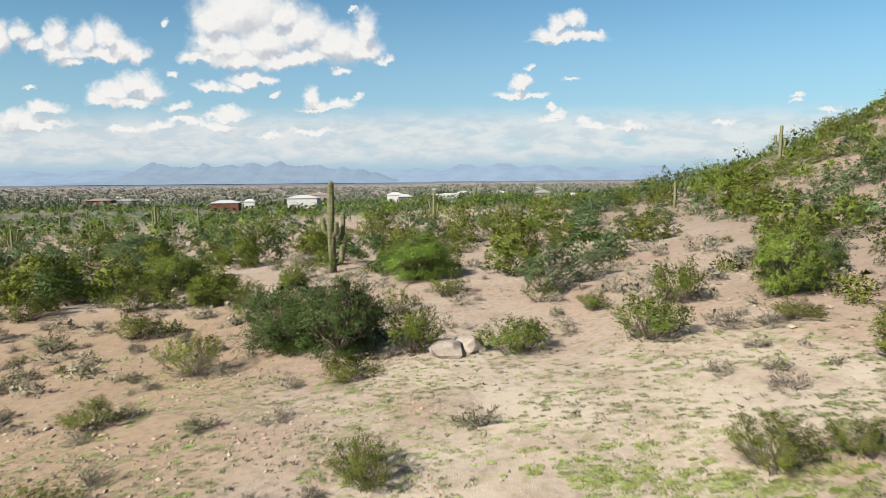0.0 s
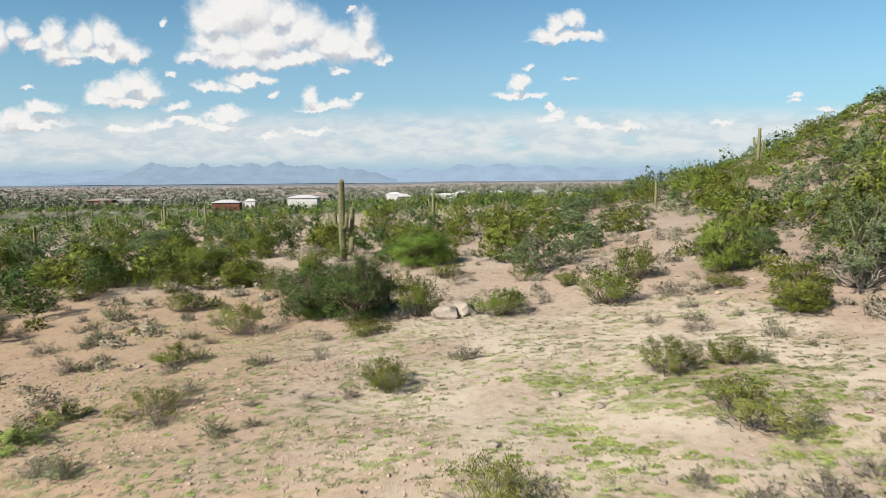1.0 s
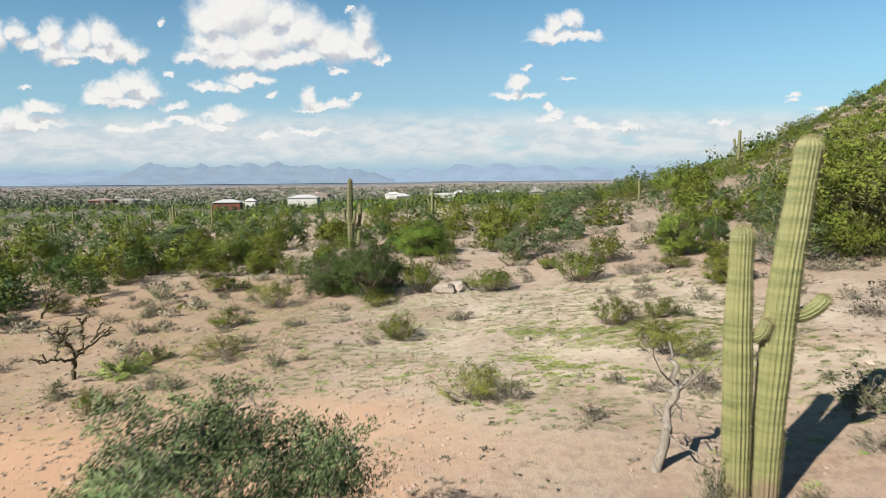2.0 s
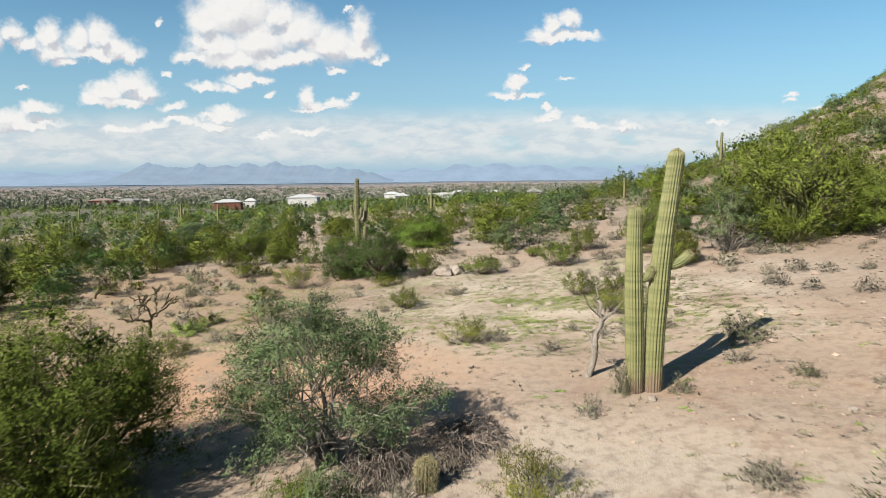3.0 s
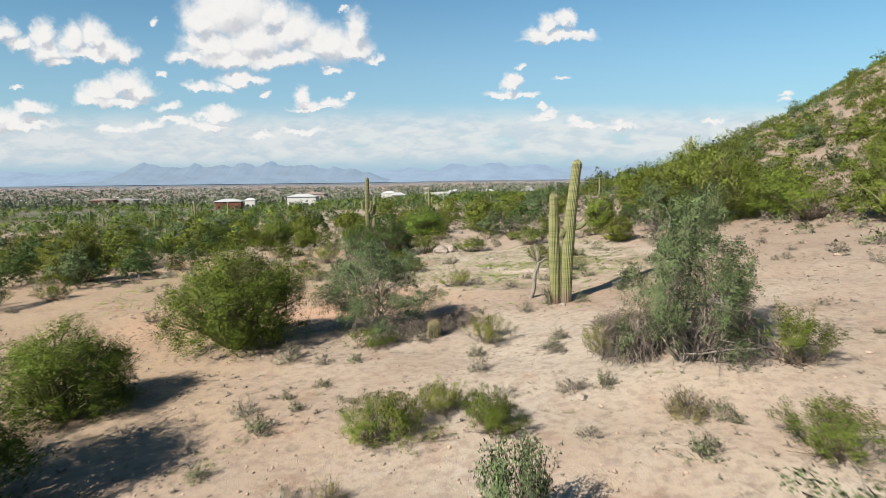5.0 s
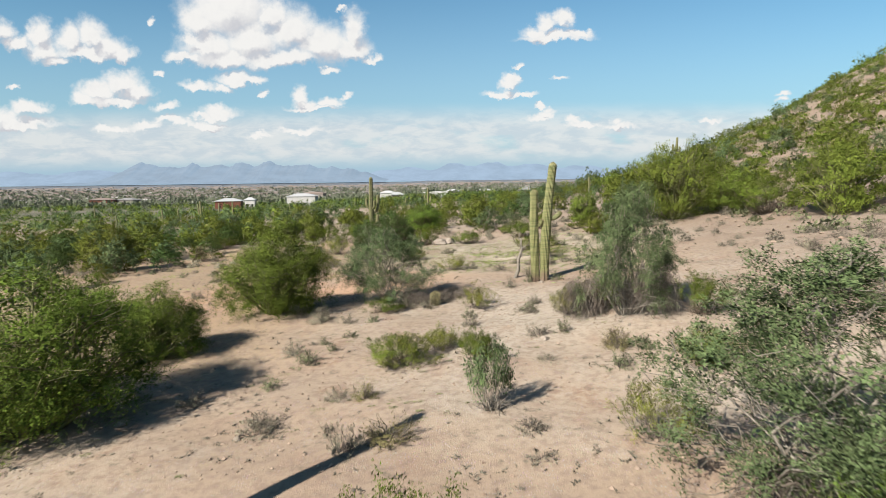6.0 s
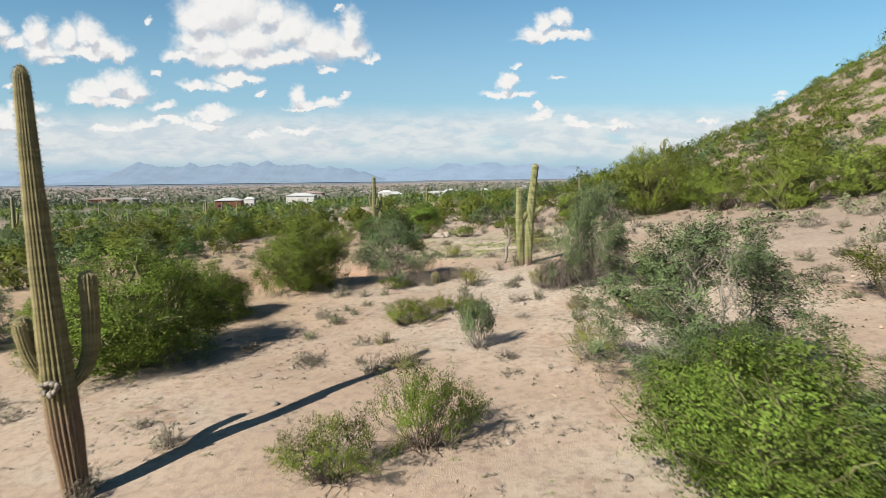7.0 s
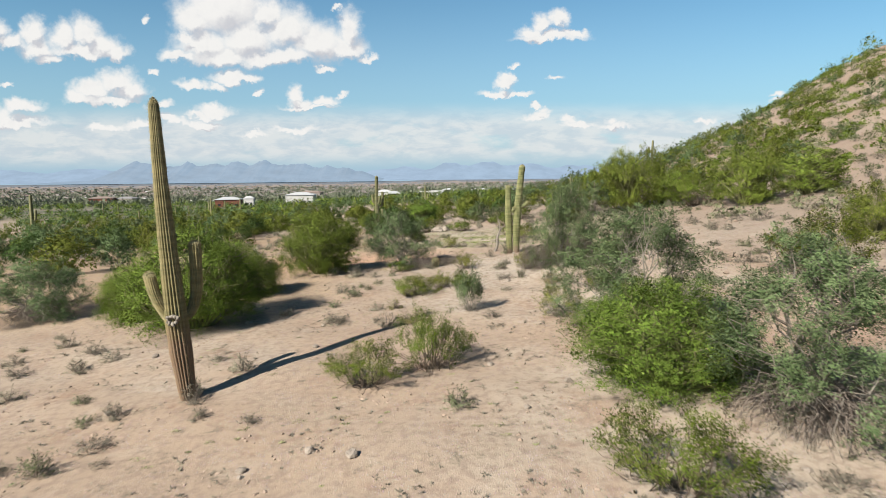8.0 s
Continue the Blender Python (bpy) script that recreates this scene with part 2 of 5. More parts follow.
def soil_material():
    """Pale desert hardpan with pink and rust patches, gravel, and thin green annuals."""
    m, n, b = material("desert_soil")
    place = n.add("ShaderNodeTexCoord").outputs["Object"]
    split = n.add("ShaderNodeSeparateXYZ")
    n.put(split.inputs[0], place)
    def band(axis, low, high, soft):
        v = split.outputs[axis]
        return n.math("MULTIPLY", n.step(v, low - soft, low + soft), n.step(v, high + soft, high - soft))
    broad, mid, fine = n.noise(place, 0.09, 4.0, 0.6, 0.4), n.noise(place, 0.55, 5.0, 0.62, 0.5), n.noise(place, 5.0, 5.0, 0.65)
    grit = n.noise(place, 42.0, 3.0, 0.7)
    colour = n.mix(n.step(broad, 0.38, 0.66), (0.221, 0.165, 0.119), (0.260, 0.219, 0.171))
    colour = n.mix(n.step(mid, 0.52, 0.72, 0.0, 0.75), colour, (0.196, 0.134, 0.097))
    colour = n.mix(n.step(mid, 0.45, 0.22, 0.0, 0.6), colour, (0.293, 0.258, 0.209))
    west = n.step(n.math("MULTIPLY_ADD", mid, 6.0, split.outputs[0]), 0.5, -4.0)
    colour = n.mix(n.math("MULTIPLY", n.math("MULTIPLY", west, band(1, -10.0, 26.0, 3.0)), 0.7), colour, (0.209, 0.144, 0.084))
    east = n.step(n.math("MULTIPLY_ADD", mid, 8.0, split.outputs[0]), 12.0, 22.0)
    colour = n.mix(n.math("MULTIPLY", east, 0.7), colour, (0.155, 0.114, 0.086))
    rust = n.math("MULTIPLY", n.step(n.noise(place, 0.33, 5.0, 0.65, 0.8), 0.54, 0.70), n.step(fine, 0.35, 0.6))
    colour = n.mix(n.math("MULTIPLY", rust, 0.75), colour, (0.178, 0.104, 0.064))
    colour = n.mix(n.step(fine, 0.44, 0.64, 0.0, 0.55), colour, (0.142, 0.103, 0.081))
    colour = n.mix(n.step(grit, 0.54, 0.68, 0.0, 0.5), colour, (0.109, 0.089, 0.072))
    colour = n.mix(n.step(grit, 0.43, 0.29, 0.0, 0.18), colour, (0.287, 0.260, 0.235))
    pebble = n.add("ShaderNodeTexVoronoi")
    n.put(pebble.inputs["Vector"], place)
    pebble.inputs["Scale"].default_value = 24.0
    stony = n.math("MULTIPLY", n.step(pebble.outputs["Distance"], 0.34, 0.20), n.step(n.noise(place, 0.8, 3.0), 0.36, 0.58))
    colour = n.mix(n.math("MULTIPLY", stony, 0.7), colour, n.mix(0.88, pebble.outputs["Color"], (0.198, 0.157, 0.132)))
    # litter and low dry growth
    litter = n.math("MULTIPLY", n.step(n.noise(place, 1.7, 5.0, 0.7), 0.54, 0.68), n.step(n.noise(place, 9.0, 3.0, 0.6), 0.4, 0.6))
    colour = n.mix(n.math("MULTIPLY", litter, 0.75), colour, (0.099, 0.083, 0.060))
    # annual green on the hardpan between the shrubs
    dirt = n.math("MULTIPLY", n.math("MULTIPLY", band(0, -11.0, 0.0, 2.5), band(1, -2.0, 4.5, 2.0)), n.step(n.noise(place, 0.7, 5.0, 0.65), 0.28, 0.54))
    colour = n.mix(n.math("MULTIPLY", dirt, 0.9), colour, (0.284, 0.178, 0.113))
    pan = n.math("MULTIPLY", n.math("MULTIPLY", band(0, -2.0, 10.0, 2.0), band(1, 3.0, 16.0, 2.5)), n.step(n.noise(place, 0.45, 4.0, 0.6), 0.34, 0.6))
    colour = n.mix(n.math("MULTIPLY", pan, 0.6), colour, (0.323, 0.278, 0.212))
    field = n.math("MULTIPLY", band(0, -5.0, 7.0, 3.0), band(1, 3.0, 13.0, 3.0))
    tuft = n.math("MULTIPLY", n.step(n.noise(place, 3.2, 4.0, 0.6), 0.52, 0.64), n.step(n.noise(place, 0.5, 3.0), 0.4, 0.6))
    colour = n.mix(n.math("MULTIPLY", n.math("MULTIPLY", field, tuft), 0.55), colour, (0.123, 0.130, 0.040))
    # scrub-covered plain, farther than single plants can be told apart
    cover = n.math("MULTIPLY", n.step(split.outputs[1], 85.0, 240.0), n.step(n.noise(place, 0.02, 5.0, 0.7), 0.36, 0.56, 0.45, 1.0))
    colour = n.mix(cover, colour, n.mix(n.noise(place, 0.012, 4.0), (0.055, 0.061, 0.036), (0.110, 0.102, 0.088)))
    # distance haze put into the soil colour: greyed, then bluish past 2200 m
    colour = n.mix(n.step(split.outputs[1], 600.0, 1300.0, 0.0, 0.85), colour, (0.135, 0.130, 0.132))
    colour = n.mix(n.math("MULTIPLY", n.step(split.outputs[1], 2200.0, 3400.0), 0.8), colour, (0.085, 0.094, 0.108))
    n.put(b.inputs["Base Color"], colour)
    b.inputs["Roughness"].default_value = 0.95
    b.inputs["Specular IOR Level"].default_value = 0.1
    height = n.math("ADD", n.math("MULTIPLY", fine, 0.6), n.math("MULTIPLY_ADD", grit, 0.22, n.math("MULTIPLY", stony, 0.35)))
    n.put(b.inputs["Normal"], n.bump(height, 0.45, 0.06))
    return m


def cactus_material(name, skin, pale, bark, bark_top=0.9):
    """Ribbed green skin with horizontal growth bands, corky towards the ground."""
    m, n, b = material(name)
    place = n.add("ShaderNodeTexCoord").outputs["Object"]
    split = n.add("ShaderNodeSeparateXYZ")
    n.put(split.inputs[0], place)
    rings = n.noise(n.vec("MULTIPLY", place, (0.4, 0.4, 5.0)), 1.6, 4.0, 0.6)
    spots = n.noise(place, 14.0, 4.0, 0.65)
    colour = n.mix(n.step(rings, 0.35, 0.65), skin, pale)
    colour = n.mix(n.step(spots, 0.58, 0.75, 0.0, 0.5), colour, (0.131, 0.111, 0.061))
    cork = n.step(n.math("MULTIPLY_ADD", n.noise(place, 3.0, 4.0, 0.7), 1.2, split.outputs[2]), bark_top + 0.9, bark_top + 0.25)
    colour = n.mix(cork, colour, n.mix(spots, bark, (0.081, 0.056, 0.040)))
    n.put(b.inputs["Base Color"], colour)
    b.inputs["Roughness"].default_value = 0.62
    b.inputs["Specular IOR Level"].default_value = 0.3
    n.put(b.inputs["Normal"], n.bump(spots, 0.3, 0.02))
    return m


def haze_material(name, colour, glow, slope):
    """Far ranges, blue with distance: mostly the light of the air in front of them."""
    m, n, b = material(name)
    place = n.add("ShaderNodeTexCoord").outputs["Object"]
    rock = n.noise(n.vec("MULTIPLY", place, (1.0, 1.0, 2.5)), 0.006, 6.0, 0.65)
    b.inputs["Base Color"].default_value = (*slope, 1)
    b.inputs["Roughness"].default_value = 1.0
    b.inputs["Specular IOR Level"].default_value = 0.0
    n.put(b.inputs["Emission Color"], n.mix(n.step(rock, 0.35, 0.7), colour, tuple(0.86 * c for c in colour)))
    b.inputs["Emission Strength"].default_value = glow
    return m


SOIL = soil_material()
PV_LEAF = leaf_material("palo_verde_leaf", (0.056, 0.074, 0.011), (0.118, 0.146, 0.022), (0.150, 0.150, 0.040))
PV_BRIGHT = leaf_material("palo_verde_fresh_leaf", (0.052, 0.088, 0.013), (0.118, 0.166, 0.026), (0.150, 0.174, 0.044), 0.35, 0.2)
IW_LEAF = leaf_material("ironwood_leaf", (0.044, 0.068, 0.026), (0.102, 0.142, 0.060), (0.150, 0.168, 0.088))
IW_DARK = leaf_material("dark_ironwood_leaf", (0.024, 0.046, 0.011), (0.058, 0.094, 0.025), (0.092, 0.112, 0.040))
CR_LEAF = leaf_material("creosote_leaf", (0.032, 0.050, 0.005), (0.084, 0.107, 0.012), (0.135, 0.132, 0.032))
CR_SPARSE = leaf_material("thin_creosote_leaf", (0.070, 0.085, 0.012), (0.140, 0.150, 0.025), (0.200, 0.180, 0.055))
BS_LEAF = leaf_material("bursage_leaf", (0.110, 0.102, 0.073), (0.205, 0.185, 0.138), (0.212, 0.176, 0.128), 0.5, 0.15)
BS_GREEN = leaf_material("green_bursage_leaf", (0.066, 0.077, 0.037), (0.132, 0.143, 0.075), (0.158, 0.145, 0.088), 0.4, 0.15)
BS_PALE = leaf_material("straw_brush_leaf", (0.106, 0.101, 0.035), (0.187, 0.168, 0.071), (0.222, 0.187, 0.098), 0.4, 0.2)
WEED = leaf_material("annual_green", (0.141, 0.176, 0.044), (0.198, 0.242, 0.066), (0.229, 0.233, 0.101), 0.3, 0.2)
# leaf green paled and greyed: air haze over the town, put into the colour
HAZED_TOWN_LEAF = leaf_material("hazed_town_tree_leaf", (0.072, 0.084, 0.055), (0.118, 0.130, 0.088), (0.145, 0.145, 0.110))
OLIVE_HERB = leaf_material("olive_herb", (0.163, 0.167, 0.079), (0.224, 0.224, 0.114), (0.246, 0.229, 0.141), 0.3, 0.2)
GREEN_BARK = plain_material("green_bark", (0.054, 0.057, 0.022), (0.106, 0.101, 0.044), 0.7, 4.0, 0.3, (1, 1, 0.3))
GREY_BARK = plain_material("grey_bark", (0.066, 0.055, 0.044), (0.177, 0.155, 0.128), 0.85, 5.0, 0.5, (1, 1, 0.25))
DEAD_TWIG = plain_material("dead_twig", (0.062, 0.048, 0.038), (0.140, 0.114, 0.094), 0.9, 5.0, 0.3, (1, 1, 0.3))
BROWN_TWIG = plain_material("brown_twig", (0.049, 0.035, 0.024), (0.106, 0.079, 0.057), 0.9, 5.0, 0.3)
CHOLLA = plain_material("cholla_stem", (0.024, 0.020, 0.011), (0.071, 0.057, 0.032), 0.9, 9.0, 0.8)
ROCK = plain_material("pale_rock", (0.115, 0.091, 0.071), (0.222, 0.187, 0.153), 0.9, 3.0, 0.7)
GRAVEL = plain_material("desert_gravel", (0.110, 0.075, 0.055), (0.262, 0.198, 0.150), 0.9, 1.1, 0.4)
SPINE = plain_material("cactus_spine", (0.133, 0.106, 0.054), (0.231, 0.195, 0.106), 0.7, 5.0, 0.0)
SAG_SKIN = cactus_material("saguaro_skin", (0.082, 0.091, 0.032), (0.146, 0.141, 0.059), (0.146, 0.098, 0.070), 0.42)
SAG_OLD = cactus_material("old_saguaro_skin", (0.099, 0.087, 0.036), (0.166, 0.137, 0.062), (0.191, 0.121, 0.070), 1.75)
SAG_FAR = cactus_material("far_saguaro_skin", (0.071, 0.076, 0.032), (0.124, 0.115, 0.054), (0.115, 0.079, 0.054), 0.4)
BARREL_SKIN = cactus_material("barrel_cactus_skin", (0.040, 0.044, 0.018), (0.075, 0.070, 0.030), (0.070, 0.045, 0.030), 0.1)


def sstep(a, b, t):
    t = np.clip((t - a) / (b - a), 0.0, 1.0)
    return t * t * (3 - 2 * t)


def ground(x, y):
    """Height of the desert floor: a fan that falls away to the plain, and a rocky hill on the east side."""
    x, y = np.asarray(x, float), np.asarray(y, float)
    west = np.minimum(x, 0.0)
    z = 0.062 * 100 * np.tanh(west / 100)
    far = np.maximum(y - 10 - 20 * sstep(2, 14, x), 0.0)
    z = z - 22 * (1 - np.exp(-(far / 600) ** 1.3))
    back = np.clip(-y - 4, 0.0, 30.0)
    z = z - 0.15 - 0.014 * back * sstep(14, 4, x)
    z = z - 0.2 * np.exp(-((y - 17) / 8) ** 2) * sstep(8, 2, x)
    e = np.maximum(x, 0.0)
    ec = np.minimum(e, 66.0)
    rise = 0.0037 * ec ** 2 + 0.05 * ec + 0.46 * np.clip(e - 66, 0.0, 24.0) - 0.3 * np.clip(e - 100, 0.0, 110.0)
    edge = y - (44 + 0.56 * e)
    z = z + rise * (1 - sstep(-12, 75, edge)) * sstep(-260, -90, y)
    z = z + 0.38 * np.exp(-((x - 6.2) / 3.4) ** 2 - ((y + 8.5) / 4.0) ** 2)
    near = sstep(220, 60, np.hypot(x, y + 10))
    bump = 0.10 * np.sin(0.55 * x + 1.3) * np.sin(0.47 * y + 0.4) + 0.06 * np.sin(1.3 * x - 0.7 * y) + 0.04 * np.sin(0.9 * x + 1.9 * y + 2.0)
    rough = (0.5 * np.sin(0.31 * x + 0.17 * y) * np.sin(0.23 * y - 0.11 * x + 1.0) + 0.25 * np.sin(0.71 * x) * np.sin(0.63 * y + 2.0)) * sstep(12, 45, x)
    return z + (0.6 * bump + rough) * near


# ---- builders ----
def mesh_from(name, verts, faces, smooth=False):
    """A mesh from arrays: verts (n, 3), faces (m, 3) or (m, 4)."""
    verts, faces = np.asarray(verts, np.float32), np.asarray(faces, np.int32)
    me = bpy.data.meshes.new(name)
    k = faces.shape[1]
    me.vertices.add(len(verts))
    me.vertices.foreach_set("co", verts.ravel())
    me.loops.add(faces.size)
    me.loops.foreach_set("vertex_index", faces.ravel())
    me.polygons.add(len(faces))
    me.polygons.foreach_set("loop_start", np.arange(0, faces.size, k, dtype=np.int32))
    me.polygons.foreach_set("use_smooth", np.full(len(faces), smooth))
    me.update(calc_edges=True)
    return me


def joined(pieces):
    """Several (verts, faces) as one pair."""
    vs, fs, at = [], [], 0
    for v, f in pieces:
        vs.append(v)
        fs.append(np.asarray(f) + at)
        at += len(v)
    return np.concatenate(vs), np.concatenate(fs)


def part(name, data, mat, parent, label=""):
    """One mesh object under a thing or a part; data is a mesh, a bmesh or (verts, faces)."""
    if isinstance(data, bmesh.types.BMesh):
        me = bpy.data.meshes.new(name)
        data.to_mesh(me)
        data.free()
    elif isinstance(data, tuple):
        me = mesh_from(name, *data)
    else:
        me = data
    if mat and not me.materials:
        me.materials.append(mat)
    ob = new(name, me)
    if parent:
        ob.parent = parent
    return tagged(ob, label)


def thing(name, label, category, m=None, group="", kind=""):
    ob = new(name)
    ob.empty_display_size = 0.2
    if m is not None:
        ob.matrix_world = m
    return tagged(ob, label, category, group, kind)


def on_ground(x, y, sink=0.0, turn=0.0, sx=1.0, sz=1.0, sy=None):
    return Matrix.LocRotScale((x, y, float(ground(x, y)) - sink), Euler((0, 0, turn)), (sx, sy or sx, sz))


def unit(v):
    return v / np.maximum(np.linalg.norm(v, axis=-1, keepdims=True), 1e-9)


def tube(points, radii, sides=5):
    """A tapered tube along points, as (verts, quads)."""
    p, r = np.asarray(points, float), np.asarray(radii, float)
    d = unit(np.gradient(p, axis=0))
    a = np.cross(d, np.where(np.abs(d[:, 2:]) > 0.9, [[1.0, 0, 0]], [[0, 0, 1.0]]))
    a = unit(a)
    b = np.cross(d, a)
    th = np.arange(sides) * 2 * np.pi / sides
    ring = p[:, None] + r[:, None, None] * (np.cos(th)[None, :, None] * a[:, None] + np.sin(th)[None, :, None] * b[:, None])
    n = len(p)
    i, j = np.meshgrid(np.arange(n - 1), np.arange(sides), indexing="ij")
    i, j = i.ravel(), j.ravel()
    k = (j + 1) % sides
    return ring.reshape(-1, 3), np.stack([i * sides + j, i * sides + k, (i + 1) * sides + k, (i + 1) * sides + j], 1)


def limb(rng, a, b, r0, r1, steps=6, wander=0.12, lift=0.0):
    """A crooked tapered branch from a to b."""
    a, b = np.asarray(a, float), np.asarray(b, float)
    t = np.linspace(0, 1, steps)[:, None]
    p = a + (b - a) * t
    long = np.linalg.norm(b - a)
    p[1:-1] += rng.normal(0, wander * long / steps * 1.5, (steps - 2, 3))
    p[:, 2] += lift * long * np.sin(np.pi * t[:, 0])
    return p, np.linspace(r0, r1, steps)


def sprays(rng, at, way, count, long, leaf, wide, fan=0.6, droop=0.0, bushy=0.10):
    """Leafy sprays: from every point at, `count` narrow leaves along a twig in direction way. (verts, triangles)"""
    n = len(at)
    t = rng.random((n, count, 1))
    p = at[:, None] + way[:, None] * t * long + rng.normal(0, bushy * long, (n, count, 3)) * (1.15 - 0.7 * t)
    p[..., 2] -= droop * long * t[..., 0] ** 2
    d = unit(way[:, None] + rng.normal(0, fan, (n, count, 3)))
    side = unit(np.cross(d, rng.normal(0, 1, (n, count, 3))))
    size = rng.uniform(0.6, 1.3, (n, count, 1))
    v = np.stack([p - side * wide * size * 0.5, p + side * wide * size * 0.5, p + d * leaf * size], 2).reshape(-1, 3)
    return v, np.arange(len(v)).reshape(-1, 3)


def crown_points(rng, lobes, count, shell=0.55):
    """Points and outward directions on rounded lobes (centre, radii)."""
    pick = rng.choice(len(lobes), count, p=np.array([l[3] * l[4] for l in lobes]) / sum(l[3] * l[4] for l in lobes))
    c = np.array([l[:3] for l in lobes])[pick]
    r = np.array([(l[3], l[3], l[4]) for l in lobes])[pick]
    d = unit(rng.normal(0, 1, (count, 3)) + [0, 0, 0.25])
    depth = 1 - shell * rng.random((count, 1)) ** 1.6
    return c + d * r * depth, d


def shade_twigs(rng, lobes, per, big):
    """The dense shaded inside of each clump of a crown: broad crossing sprays. (verts, triangles)"""
    c = np.repeat(np.array([l[:3] for l in lobes]), per, 0)
    r = np.repeat(np.array([(l[3], l[3], l[4]) for l in lobes]), per, 0)
    return crossing(rng, c + unit(rng.normal(0, 1, c.shape)) * r * rng.uniform(0.0, 0.70, (len(c), 1)), r[:, :1] * big)


def crossing(rng, at, size):
    """One broad triangle at every point, each turned at random."""
    a = unit(rng.normal(0, 1, at.shape))
    b = unit(np.cross(a, rng.normal(0, 1, at.shape)))
    v = np.stack([at - b * size * 0.5, at + b * size * 0.5, at + a * size * 0.8], 1).reshape(-1, 3)
    return v, np.arange(len(v)).reshape(-1, 3)


def leafy(name, verts, faces, outward, own=0.45, split=None):
    """A foliage mesh whose leaves are shaded softly: each leans its face towards the outside of the crown."""
    faces = np.array(faces)
    a, b, c = verts[faces[:, 0]], verts[faces[:, 1]], verts[faces[:, 2]]
    g = unit(np.cross(b - a, c - a))
    out = outward[faces[:, 0]]
    turn = (g * out).sum(1) < 0
    faces[turn] = faces[turn][:, [0, 2, 1]]
    g[turn] *= -1
    me = mesh_from(name, verts, faces, True)
    normal = np.zeros_like(verts)
    normal[faces.ravel()] = np.repeat(unit(out * (1 - own) + g * own), 3, 0)
    me.normals_split_custom_set_from_vertices(normal.astype(np.float32))
    if split:
        me.polygons.foreach_set("material_index", np.repeat([0, 1], split).astype(np.int32))
    return me


def tree_shape(rng, width, height, style, fine):
    """Lobes of a low desert tree: a spreading dome of uneven clumps."""
    lobes = []
    count = {"pv": 46, "iw": 34, "open": 26}[style] if fine else 22
    fat = {"pv": (0.085, 0.145), "iw": (0.085, 0.14), "open": (0.075, 0.13)}[style] if fine else (0.12, 0.19)
    for k in range(count):
        a = 2 * np.pi * (k + rng.uniform(-0.4, 0.4)) * 0.618
        f = math.sqrt((k + 0.6) / count)
        rad = width * 0.5 * f * rng.uniform(0.68, 0.92)
        top = height * (1 - 0.48 * f ** 2.4) * rng.uniform(0.74, 1.02)
        rr = width * rng.uniform(*fat)
        rz = height * rng.uniform(fat[0], fat[1]) * 1.05
        low = {"pv": 0.30, "iw": 0.36, "open": 0.36}[style]
        z = max(top - rz, height * rng.uniform(low - 0.12, low + 0.1))
        lobes.append((rad * math.cos(a), rad * math.sin(a), z, rr, rz))
        if style == "pv" and f > 0.35 or style == "iw" and f > 0.5 and k % 3 == 0:
            lobes.append((rad * 1.02 * math.cos(a + 0.2), rad * 1.02 * math.sin(a + 0.2), height * (rng.uniform(0.10, 0.26) if style == "pv" else rng.uniform(0.15, 0.32)), rr * 0.95, rz * 0.9))
    if style == "pv":  # the body of the dome, filled all the way round
        for k in range(26 if fine else 8):
            a = k * 2.4 + rng.uniform(-0.2, 0.2)
            rad, z = width * rng.uniform(0.22, 0.36), height * rng.uniform(0.30, 0.66)
            lobes.append((rad * math.cos(a), rad * math.sin(a), z, width * rng.uniform(0.11, 0.16), height * rng.uniform(0.12, 0.18)))
    if style == "open":  # low drooping boughs
        for k in range(15):
            a = k * 2.4
            rad = width * rng.uniform(0.15, 0.42)
            lobes.append((rad * math.cos(a), rad * math.sin(a), height * rng.uniform(0.12, 0.45), width * 0.085, height * 0.11))
    if style != "pv":  # a few shoots that overtop the rest
        for k in range(6):
            a, f = rng.uniform(0, 6.283), rng.uniform(0.0, 0.33)
            lobes.append((width * f * math.cos(a), width * f * math.sin(a), height * rng.uniform(0.80, 0.96), width * 0.07, height * 0.12))
    return lobes


